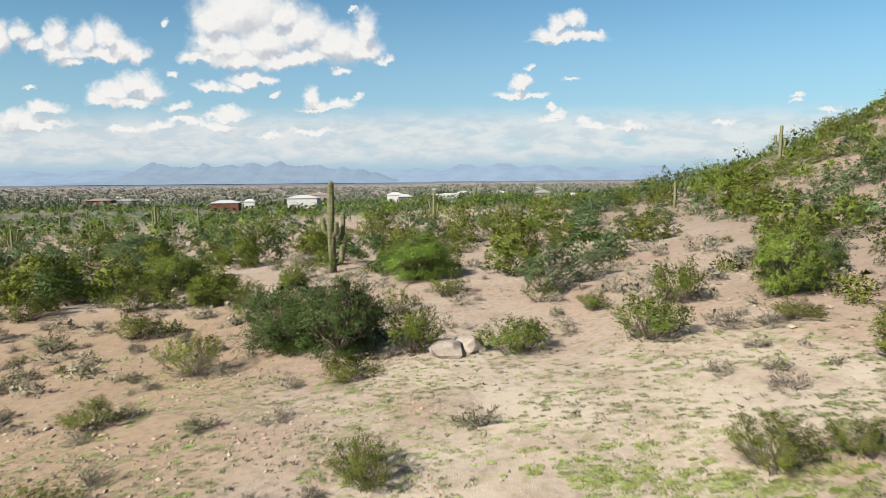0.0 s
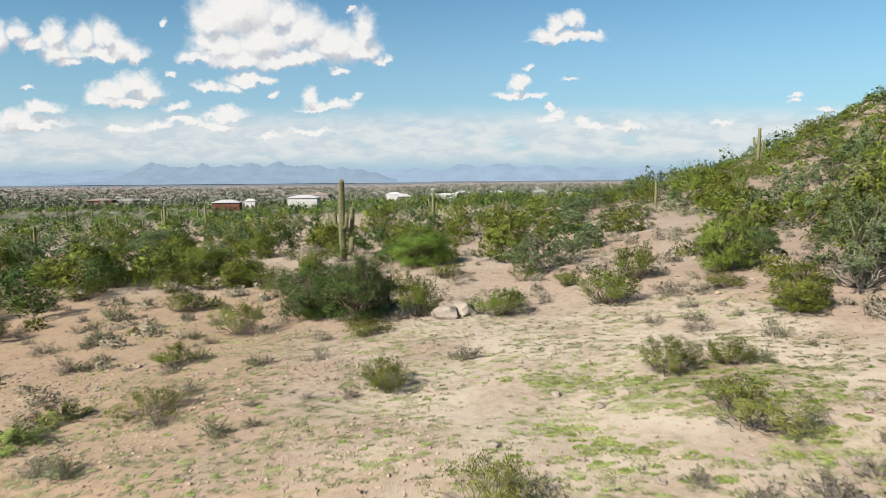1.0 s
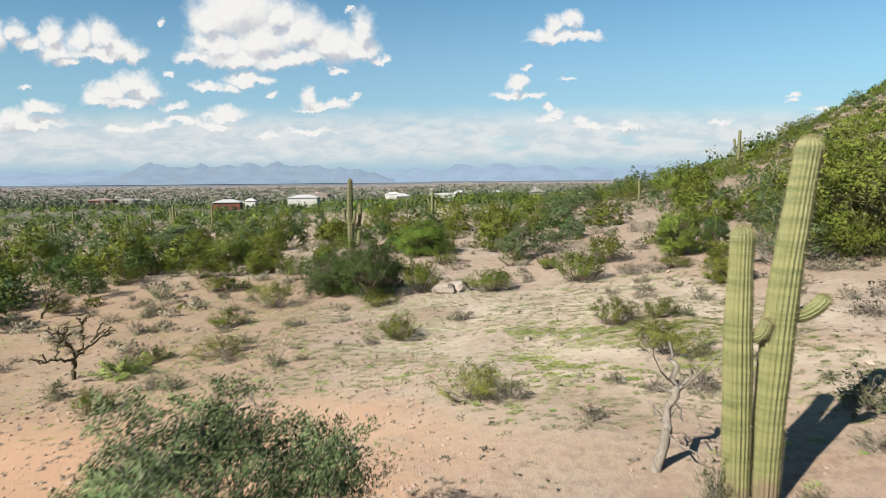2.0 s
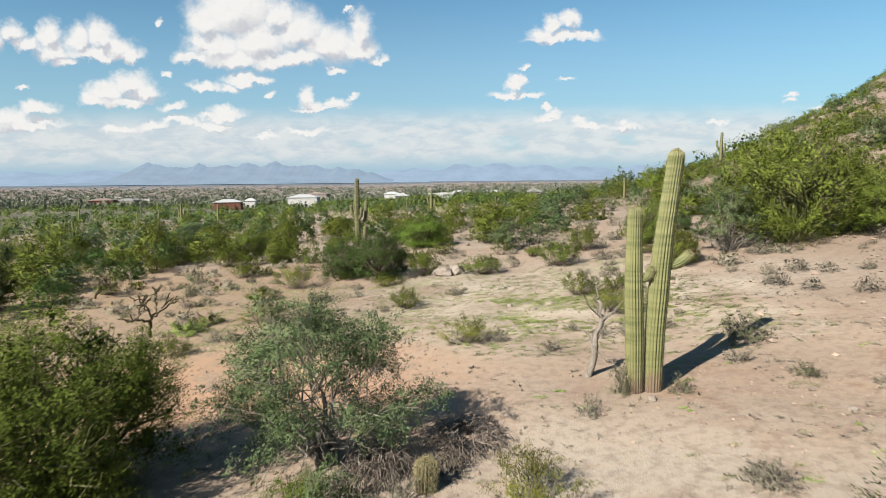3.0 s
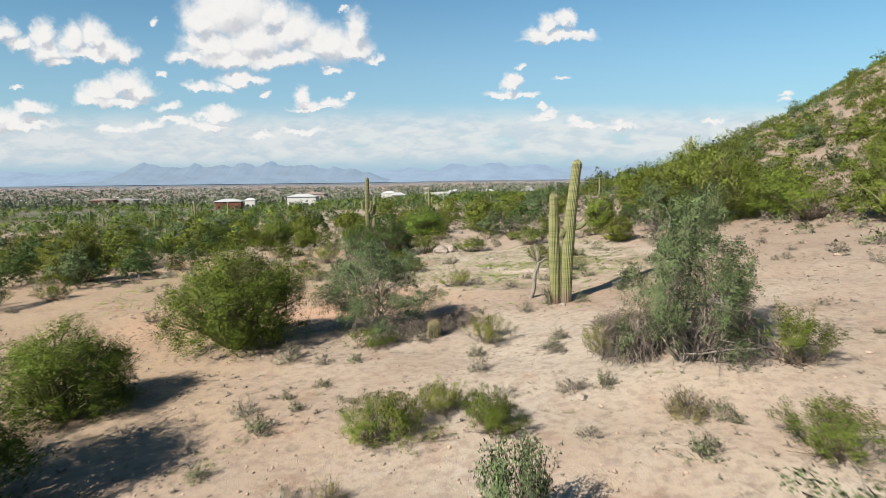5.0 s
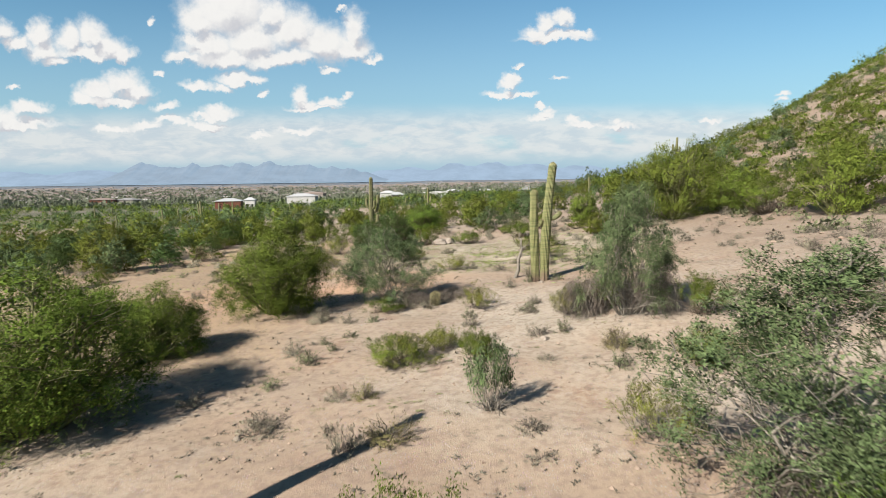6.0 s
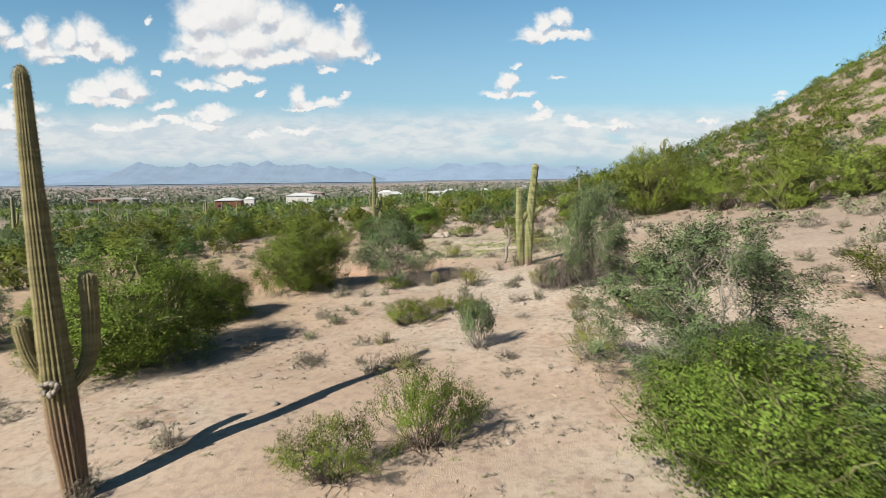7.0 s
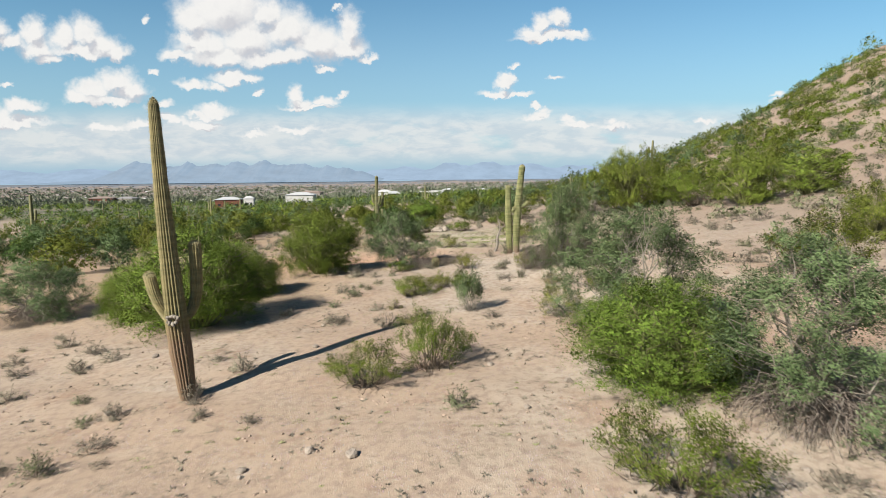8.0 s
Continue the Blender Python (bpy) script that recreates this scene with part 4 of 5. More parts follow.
SAGUAROS = [(-47.85, 67.12, 3.21, 0.14), (-110.05, 174.07, 5.08, 0.23), (-54.32, 97.35, 3.48, 0.16), (-57.90, 113.59, 3.42, 0.15), (-48.76, 103.06, 4.84, 0.22), (-44.80, 111.36, 4.40, 0.20), (-58.60, 142.43, 4.29, 0.19), (-0.82, 74.65, 4.14, 0.19), (19.05, 49.21, 2.30, 0.13), (-55.92, 52.77, 6.37, 0.24), (9.88, 83.63, 1.89, 0.13), (9.98, 90.16, 2.37, 0.13), (-5.08, 91.02, 2.57, 0.13), (-122.70, 209.10, 4.53, 0.20), (-66.91, 150.28, 3.54, 0.16), (-45.06, 139.98, 1.98, 0.13), (-20.44, 136.61, 2.83, 0.13), (-35.25, 125.21, 2.83, 0.13), (8.82, 30.61, 0.91, 0.13), (-61.20, 87.15, 2.72, 0.13), (-1.32, 55.66, 1.04, 0.13), (36.09, 64.50, 4.26, 0.20)]
CHOLLAS = [(-9.62, 7.36, 1.05, 1.54), (-17.17, 17.58, 0.70, 1.23)]
PV_SIZE, IW_SIZE, CR_SIZE, BS_SIZE = (3.4, 2.8), (3.4, 3.0), (1.5, 1.0), (0.7, 0.42)
SPOTS = []  # what already stands where: east, north, radius


def models(count, make, parts, mats, name, label, category, group):
    """A few meshes of one kind of plant, shared by all the plants of that kind."""
    kit = []
    for k in range(count):
        meshes = make(k)
        for me, mat in zip(meshes, mats):
            me.materials.append(mat)
        kit.append((name, label, category, group, parts, meshes))
    return kit


def stand(kit, k, x, y, sx, sz, turn, sink=0.03, label="", sy=None):
    name, lab, category, group, parts, meshes = kit[k % len(kit)]
    ob = thing(name, label or lab, category, on_ground(x, y, sink, turn, sx, sz, sy), group)
    for pname, me in zip(parts, meshes):
        part(pname, me, None, ob)
    SPOTS.append((x, y, 0.5 * sx * 2))
    return ob


TREE = ("trunk", "crown")
PV_NEAR = models(3, lambda k: desert_tree(11 + k, "pv", *PV_SIZE, 100000), TREE, (GREEN_BARK, PV_BRIGHT), "palo_verde_tree", "rounded bright green palo verde tree on bare sand", "tree", "palo verde trees")
PV_MID = models(4, lambda k: desert_tree(21 + k, "pv", *PV_SIZE, 20000), TREE, (GREEN_BARK, PV_LEAF), "palo_verde_tree", "olive green palo verde tree among desert scrub", "tree", "palo verde trees")
PV_BIG = models(2, lambda k: desert_tree(25 + k, "pv", *PV_SIZE, 50000), TREE, (GREEN_BARK, PV_LEAF), "palo_verde_tree", "broad olive green palo verde tree on the hillside", "tree", "palo verde trees")
IW_NEAR = models(2, lambda k: desert_tree(31 + k, "iw", *IW_SIZE, 66000), TREE, (GREY_BARK, IW_LEAF), "ironwood_tree", "grey-green ironwood tree with pale bare twigs", "tree", "ironwood trees")
IW_MID = models(3, lambda k: desert_tree(41 + k, "iw", *IW_SIZE, 12000), TREE, (GREY_BARK, IW_LEAF), "ironwood_tree", "grey-green ironwood tree among desert scrub", "tree", "ironwood trees")
IW_DEEP = models(2, lambda k: desert_tree(51 + k, "pv", *IW_SIZE, 40000), TREE, (BROWN_TWIG, IW_DARK), "ironwood_tree", "dark green dense ironwood bush beside the clearing", "tree", "ironwood trees")
IW_OPEN = models(2, lambda k: desert_tree(56 + k, "open", *IW_SIZE, 64000), TREE, (GREY_BARK, IW_LEAF), "ironwood_tree", "open grey-green ironwood tree with pale bare stems", "tree", "ironwood trees")
BUSH = ("wood", "foliage")
CR_KIT = models(4, lambda k: creosote(61 + k, *CR_SIZE, 42, 9, 1.05, 38), BUSH, (BROWN_TWIG, CR_LEAF), "creosote_bush", "yellow-green creosote bush on pale sand", "shrub", "creosote bushes")
CR_MID = models(3, lambda k: creosote(66 + k, *CR_SIZE, 44, 10, 1.0, 9), BUSH, (BROWN_TWIG, CR_LEAF), "creosote_bush", "yellow-green creosote bush on pale sand", "shrub", "creosote bushes")
CR_THIN = models(4, lambda k: creosote(71 + k, *CR_SIZE, 40, 7, 1.1, 26), BUSH, (DEAD_TWIG, CR_SPARSE), "creosote_bush", "thin yellowish creosote bush with bare grey twigs", "shrub", "creosote bushes")
IW_BRUSH = models(2, lambda k: creosote(76 + k, *CR_SIZE, 46, 10, 0.9, 10), BUSH, (GREY_BARK, IW_LEAF), "ironwood_sapling", "loose grey-green ironwood sapling on pale sand", "shrub", "ironwood trees")
LOW = ("wood", "foliage")
BS_KIT = models(5, lambda k: dome_shrub(81 + k, *BS_SIZE, 40, 260), LOW, (DEAD_TWIG, BS_LEAF), "bursage_shrub", "small grey bursage shrub on pale sand", "shrub", "bursage shrubs")
BS_KIT += models(3, lambda k: dome_shrub(91 + k, *BS_SIZE, 36, 260, 0.012), LOW, (DEAD_TWIG, BS_GREEN), "bursage_shrub", "small grey-green bursage shrub on pale sand", "shrub", "bursage shrubs")
STRAW_KIT = models(2, lambda k: dome_shrub(101 + k, 0.9, 0.6, 80, 520, 0.010), LOW, (DEAD_TWIG, BS_PALE), "straw_brush", "straw-yellow brush tuft on pale sand", "shrub", "bursage shrubs")
WEED_KIT = models(2, lambda k: dome_shrub(105 + k, 1.0, 0.4, 30, 700, 0.016), LOW, (BROWN_TWIG, WEED), "green_herb", "low spreading green herb on gravelly soil", "plant", "green herbs")
PV_FAR = models(4, lambda k: desert_tree(121 + k, "pv", *PV_SIZE, 3200), TREE, (GREEN_BARK, PV_LEAF), "palo_verde_tree", "olive green palo verde tree among desert scrub", "tree", "palo verde trees")
IW_FAR = models(3, lambda k: desert_tree(131 + k, "iw", *IW_SIZE, 3000), TREE, (GREY_BARK, IW_LEAF), "ironwood_tree", "grey-green ironwood tree among desert scrub", "tree", "ironwood trees")
IW_SHADE = models(2, lambda k: desert_tree(141 + k, "iw", *IW_SIZE, 3000), TREE, (GREY_BARK, IW_DARK), "ironwood_tree", "dark green ironwood tree among desert scrub", "tree", "ironwood trees")
PV_HALF = models(4, lambda k: desert_tree(171 + k, "pv", *PV_SIZE, 8800), TREE, (GREEN_BARK, PV_LEAF), "palo_verde_tree", "olive green palo verde tree among desert scrub", "tree", "palo verde trees")
IW_HALF = models(3, lambda k: desert_tree(181 + k, "iw", *IW_SIZE, 8000), TREE, (GREY_BARK, IW_LEAF), "ironwood_tree", "grey-green ironwood tree among desert scrub", "tree", "ironwood trees")
IW_DIM = models(2, lambda k: desert_tree(191 + k, "iw", *IW_SIZE, 8000), TREE, (GREY_BARK, IW_DARK), "ironwood_tree", "dark green ironwood tree among desert scrub", "tree", "ironwood trees")
CR_FAR = models(3, lambda k: creosote(151 + k, *CR_SIZE, 22, 8, 1.0, 6), BUSH, (BROWN_TWIG, CR_LEAF), "creosote_bush", "yellow-green creosote bush among desert scrub", "shrub", "creosote bushes")
BS_FAR = models(3, lambda k: dome_shrub(161 + k, *BS_SIZE, 12, 130, 0.016), LOW, (DEAD_TWIG, BS_LEAF), "bursage_shrub", "small grey bursage shrub among desert scrub", "shrub", "bursage shrubs")
rng = np.random.default_rng(5)


def plant_all(rows, kit, size, wide=1.1, tall=1.02):
    for k, (x, y, w, h) in enumerate(rows):
        sx, sz = wide * w / size[0], tall * h / size[1]
        stand(kit, k, x, y, sx, sz, rng.uniform(0, 6.28), sy=sx * rng.uniform(0.88, 1.1))
        SPOTS[-1] = (x, y, w * 0.55)


plant_all(PALO_VERDE_NEAR, PV_NEAR, PV_SIZE)
plant_all([r for r in PALO_VERDE if r[2] <= 4.2], PV_MID, PV_SIZE)
plant_all([r for r in PALO_VERDE if r[2] > 4.2], PV_BIG, PV_SIZE)
plant_all([r for r in IRONWOOD_NEAR if -4 < r[0] < 6], IW_OPEN, IW_SIZE)
plant_all([r for r in IRONWOOD_NEAR if not -4 < r[0] < 6], IW_NEAR, IW_SIZE)
plant_all([r for r in IRONWOOD if r[2] <= 4.2], IW_MID, IW_SIZE)
plant_all([r for r in IRONWOOD if r[2] > 4.2], IW_NEAR, IW_SIZE)
plant_all(IRONWOOD_DARK, IW_DEEP, IW_SIZE)
plant_all([r for r in CREOSOTE_A + CREOSOTE_B if r[1] < 14], CR_KIT, CR_SIZE, 1.25)
plant_all([r for r in CREOSOTE_A + CREOSOTE_B if r[1] >= 14], CR_MID, CR_SIZE, 1.25)
plant_all(SAPLINGS, IW_BRUSH, CR_SIZE, 1.1)
plant_all(CREOSOTE_THIN, CR_THIN, CR_SIZE, 1.2)
plant_all(BURSAGE_A + BURSAGE_B + BURSAGE_C + BURSAGE_D + BURSAGE_E, BS_KIT, BS_SIZE)
plant_all([(-0.78, -3.95, 0.8, 0.4), (-0.1, -3.3, 0.9, 0.4), (-1.5, -3.9, 0.9, 0.45)], BS_KIT, BS_SIZE)
plant_all(STRAW, STRAW_KIT, (0.9, 0.6))
plant_all(HERBS, WEED_KIT, (1.0, 0.4))


def dead_skirt(x, y, w, h, seed):
    """A heap of bare dead branches under a tree."""
    r = np.random.default_rng(seed)
    wood, boughs = [], []
    for _ in range(320):
        a, f = r.uniform(0, 6.28), r.uniform(0.35, 1.0)
        top = np.array([0.25 * w * f * math.cos(a), 0.25 * w * f * math.sin(a), h * r.uniform(0.4, 1.05)])
        b = a + r.normal(0, 0.35)
        end = np.array([0.5 * w * f * math.cos(b), 0.5 * w * f * math.sin(b), h * r.uniform(-0.02, 0.2)])
        if r.random() < 0.1:
            boughs.append(tube(*limb(r, top, end, 0.016, 0.004, 7, 0.4, 0.16), 5))
        else:
            wood.append(tube(*limb(r, top, end, 0.007, 0.003, 6, 0.4, 0.16), 3))
    ob = thing("dead_brush", "tangle of dead grey branches under an ironwood tree", "brush", on_ground(x, y, 0.02))
    for v, f in boughs:
        part("branch", mesh_from("branch", v, f, True), DEAD_TWIG, ob)
    tagged(part("deadwood", mesh_from("deadwood", *joined(wood), True), DEAD_TWIG, ob), kind="stuff")
    SPOTS.append((x, y, w * 0.5))


for k, row in enumerate(DEAD_BRUSH + [(-1.1, -3.1, 1.5, 0.42), (0.2, -2.2, 1.9, 0.28), (5.6, -23.1, 2.8, 0.9), (4.3, -17.3, 2.6, 0.7), (-16.1, -9.1, 3.2, 0.6)]):
    dead_skirt(*row, 200 + k)

# ---- cacti ----
saguaro(4.02, -0.46, "two-stemmed yellow-green saguaro cactus with a stub arm", [
    ([(0.02, 0, 0), (0.03, 0, 1.3), (0.13, 0, 3.0), (0.34, -0.03, 4.86)], 0.19),
    ([(-0.33, 0.02, 0), (-0.36, 0.02, 1.2), (-0.42, 0.0, 2.5), (-0.42, 0.0, 3.78)], 0.175)], [
    ([(0.12, 0, 2.62), (0.36, -0.02, 2.62), (0.56, -0.04, 2.75), (0.66, -0.05, 2.90)], 0.095),
    ([(-0.30, 0.0, 2.35), (-0.16, -0.08, 2.40), (-0.10, -0.10, 2.62)], 0.08)], SAG_SKIN, 1)
OLD_TRUNK = ((0.0, 0.06, 0.18, 0.28, 0.6, 0.97, 1.0), (0.62, 0.80, 1.0, 0.98, 0.72, 0.46, 0.44))
saguaro(-6.34, -19.36, "tall old saguaro cactus with three arms and corky foot", [
    ([(0, 0, 0), (-0.18, 0.08, 1.6), (-0.24, 0.12, 2.2), (-0.42, 0.26, 4.6), (-0.54, 0.40, 6.9)], 0.25)], [
    ([(-0.20, 0.10, 1.9), (0.02, 0.36, 2.0), (0.12, 0.50, 2.4), (0.13, 0.54, 3.1), (0.12, 0.55, 3.70)], 0.135),
    ([(-0.24, 0.10, 1.80), (-0.50, 0.22, 2.02), (-0.78, 0.36, 2.45), (-0.95, 0.46, 3.0)], 0.13),
    ([(-0.28, 0.10, 1.95), (-0.45, 0.04, 2.15), (-0.60, 0.0, 2.55), (-0.68, 0.0, 3.0)], 0.10)], SAG_OLD, 2, profile=OLD_TRUNK, groove=0.34)


def trunk_scar():
    """The grey woody knot where an old arm tore away."""
    r = np.random.default_rng(77)
    bits = []
    for k in range(8):
        t = k * 0.785
        p = np.array([0.10 * math.cos(t), -0.03 * abs(math.sin(t)), 0.08 * math.sin(t)])
        q = p + np.array([0.05 * math.cos(t + 1), -0.04, 0.05 * math.sin(t + 1)]) + r.normal(0, 0.015, 3)
        bits.append(tube([p + [0, 0.06, 0], p, q, q + [0, 0.02, 0]], [0.04, 0.045, 0.03, 0.008], 7))
    return bits


tall = [o for o in bpy.data.objects if o.name.startswith("saguaro_cactus")][-1]
scar = part("scar", mesh_from("scar", *joined(trunk_scar()), True), GREY_BARK, tall, "grey woody knot on the trunk")
scar.location = (-0.19, -0.14, 2.0)
SPOTS += [(4.02, -0.61, 0.6), (-6.34, -19.36, 0.6)]
saguaro(-6.22, 34.4, "tall saguaro cactus with several upright arms", [([(0, 0, 0), (-0.05, 0, 2.5), (0, 0, 5.35)], 0.21)], [
    ([(0, 0, 1.9), (0.5, 0.1, 2.0), (0.62, 0.1, 2.7), (0.62, 0.1, 3.6)], 0.14), ([(0, 0, 2.3), (-0.45, 0, 2.45), (-0.5, 0, 3.3)], 0.13),
    ([(0, 0, 0.6), (0.5, 0.1, 0.7), (0.55, 0.1, 1.7)], 0.15), ([(0, 0, 2.2), (0.3, -0.3, 2.4), (0.32, -0.3, 3.1)], 0.12)], SAG_FAR, 3)
for k, (x, y, h, r) in enumerate(SAGUAROS):
    limbs = []
    for a in range((2, 0, 1, 0, 3, 0, 0)[k % 7]):
        s, z = (1 if (a + k) % 2 else -1), h * (0.42 + 0.1 * a)
        limbs.append(([(0, 0, z), (s * 0.45, 0.05, z + 0.1), (s * 0.55, 0.1, z + 0.25 * h)], r * 0.68))
    saguaro(x, y, "slender saguaro cactus rising over green scrub", [([(0, 0, 0), (0.03 * (k % 3), 0, 0.5 * h), (0.05 * (k % 2), 0, h)], r)], limbs, SAG_FAR, 20 + k, False)
    SPOTS.append((x, y, 0.5))


def barrel_cactus(x, y, h, r, label):
    ob = thing("barrel_cactus", label, "cactus", on_ground(x, y, 0.04))
    v, f, crest, out = ribbed(bent([(0, 0, 0), (0, 0, h * 0.5), (0.02, 0, h)]), r, 17, 0.22, 4, 0.9)
    body = part("stem", mesh_from("stem", v, f, True), BARREL_SKIN, ob)
    part("spine_coat", spines(np.random.default_rng(7), crest, out, 16, 0.06), SPINE, body, "dense straw-coloured spines")


barrel_cactus(-0.42, -3.70, 0.50, 0.15, "short barrel cactus with dense straw spines beside an ironwood")


def cholla(x, y, w, h, seed):
    """A leafless chain-fruit cactus: a dark crooked trunk with jointed arms."""
    r = np.random.default_rng(seed)
    joints, tips = [], []

    def grow(p, d, rad, left):
        q = p + d * h * r.uniform(0.2, 0.3)
        pts, rr = limb(r, p, q, rad, rad * 0.85, 6, 0.35)
        joints.append(tube(pts, rr * (1 + 0.18 * np.sin(np.arange(6) * 2.5)), 6))
        tips.append(q)
        if left:
            for _ in range(2 if left > 1 else 3):
                grow(q, unit(d * 0.7 + r.normal(0, 0.75, 3) * [w / h * 1.1, w / h * 1.1, 0.5] + [0, 0, 0.18]), rad * 0.78, left - 1)

    grow(np.array([0, 0, -0.08]), np.array([0.05, 0, 1.0]), 0.06, 4)
    ob = thing("cholla_cactus", "dark leafless cholla cactus with crooked jointed arms", "cactus", on_ground(x, y, 0.02), "cholla cacti")
    for v, f in joints:
        stem = part("joint", mesh_from("joint", v, f, True), CHOLLA, ob)
    at = np.repeat(np.array(tips), 14, 0) + r.normal(0, 0.06, (len(tips) * 14, 3))
    part("spine_coat", sprays(r, at, unit(r.normal(0, 1, at.shape)), 3, 0.03, 0.05, 0.008), SPINE, ob)
    SPOTS.append((x, y, w * 0.5))


for k, row in enumerate(CHOLLAS):
    cholla(*row, 300 + k)


def snag(x, y, h, seed):
    """A dead weathered trunk with a fork."""
    r = np.random.default_rng(seed)
    ob = thing("dead_tree", "weathered grey dead tree trunk with forked stubs", "tree", on_ground(x, y, 0.05))
    top = np.array([0.10 * h, 0.05, h * 0.66])
    wood = [tube(*limb(r, (-0.1, 0, -0.1), top, 0.085, 0.05, 8, 0.2), 8), tube(*limb(r, top, (0.03 * h, 0.05, h), 0.05, 0.018, 7, 0.3), 6),
            tube(*limb(r, top * 0.96, (0.26 * h, 0.1, h * 0.74), 0.04, 0.012, 6, 0.3), 6), tube(*limb(r, top * 0.55, (-0.08 * h, 0.2, h * 0.52), 0.03, 0.008, 6, 0.4), 6)]
    for _ in range(14):
        b = top * r.uniform(0.4, 1.1)
        wood.append(tube(*limb(r, b, b + r.normal(0, 0.18 * h, 3) + [0, 0, 0.1], 0.014, 0.004, 5, 0.4), 4))
    part("trunk", mesh_from("trunk", *joined(wood), True), GREY_BARK, ob)


snag(3.10, 0.55, 2.0, 9)


# ---- scrub between the single plants ----
def is_free(x, y, gap):
    return all((x - a) ** 2 + (y - b) ** 2 > (gap + c) ** 2 for a, b, c in SPOTS)


def on_path(x, y, wide=7.5):
    return -45 < y < 22 and abs(x) < wide + 0.16 * abs(y + 10)


def sow(count, area, gap, choose, tries=6000, anywhere=False):
    """Plants scattered over an area: (east low, high, north low, high)."""
    done = 0
    for _ in range(tries):
        if done >= count:
            return
        x, y = rng.uniform(area[0], area[1]), rng.uniform(area[2], area[3])
        g = gap * rng.uniform(0.6, 1.3)
        if ((on_path(x, y) or (-17 < x < -4 and y < 21)) and not anywhere) or not is_free(x, y, g):
            continue
        choose(x, y)
        done += 1


def tree_of(kit, size, low, high, fine=None):
    def plant(x, y):
        w = rng.uniform(low, high)
        stand(fine if fine and math.hypot(x, y) < 52 else kit, int(rng.integers(0, 9)), x, y, w / size[0], w / size[0] * rng.uniform(0.75, 1.05), rng.uniform(0, 6.28))
        SPOTS[-1] = (x, y, w * 0.45)
    return plant


def either(*ways):
    def plant(x, y):
        ways[int(rng.integers(0, len(ways)))](x, y)
    return plant


pv, iw, dark = tree_of(PV_FAR, PV_SIZE, 1.8, 3.9, PV_HALF), tree_of(IW_FAR, IW_SIZE, 1.7, 3.5, IW_HALF), tree_of(IW_SHADE, IW_SIZE, 1.7, 3.2, IW_DIM)
cr, bs = tree_of(CR_FAR, CR_SIZE, 0.9, 2.0), tree_of(BS_FAR, BS_SIZE, 0.4, 1.0)
sow(60, (-45, 12, 28, 52), 0.9, either(pv, pv, iw, cr))
sow(130, (-66, 13, 48, 88), 0.5, either(pv, pv, iw, cr))
sow(16, (-40, 8, 30, 75), 0.5, dark)
sow(64, (-45, -16, 12, 38), 0.6, either(pv, iw, cr, dark, dark))
sow(16, (-42, -16, -16, 12), 0.9, either(pv, iw, cr, cr))
sow(165, (15, 70, 18, 84), 0.1, either(pv, pv, iw, cr))
sow(60, (28, 95, 20, 118), 0.15, either(pv, pv, iw, cr))
sow(26, (20, 60, -12, 24), 0.9, either(pv, iw, cr, cr))
sow(18, (6, 22, 24, 70), 0.1, either(pv, iw))
sow(26, (-26, 12, 14, 42), 0.25, cr)
small = tree_of(BS_KIT, BS_SIZE, 0.35, 0.9)
sow(72, (-19, -3.0, 5, 24), 0.05, small, anywhere=True)
sow(12, (-5, 9, 17, 28), 0.05, small, anywhere=True)
sow(48, (6, 22, -18, 15), 0.1, small, anywhere=True)
sow(22, (-14, -5.5, -26, -5), 0.25, small, anywhere=True)
sow(8, (-30, 13, 14, 44), 0.15, bs)
sow(8, (18, 32, -10, 30), 0.1, bs)


def filled(r, v, way, middle, w, per=14):
    """Adds the dense insides of many bushes, at middle and w wide, to their leaves."""
    n = len(middle)
    at = np.repeat(middle, per, 0) + r.normal(0, 0.17, (n * per, 3)) * [1, 1, 0.7] * np.repeat(w, per)[:, None]
    inside, _ = crossing(r, at, np.repeat(w, per)[:, None] * 0.17)
    return np.concatenate([v, inside]), np.concatenate([way, unit(inside - np.repeat(middle, per * 3, 0) + [0, 0, 0.05])])


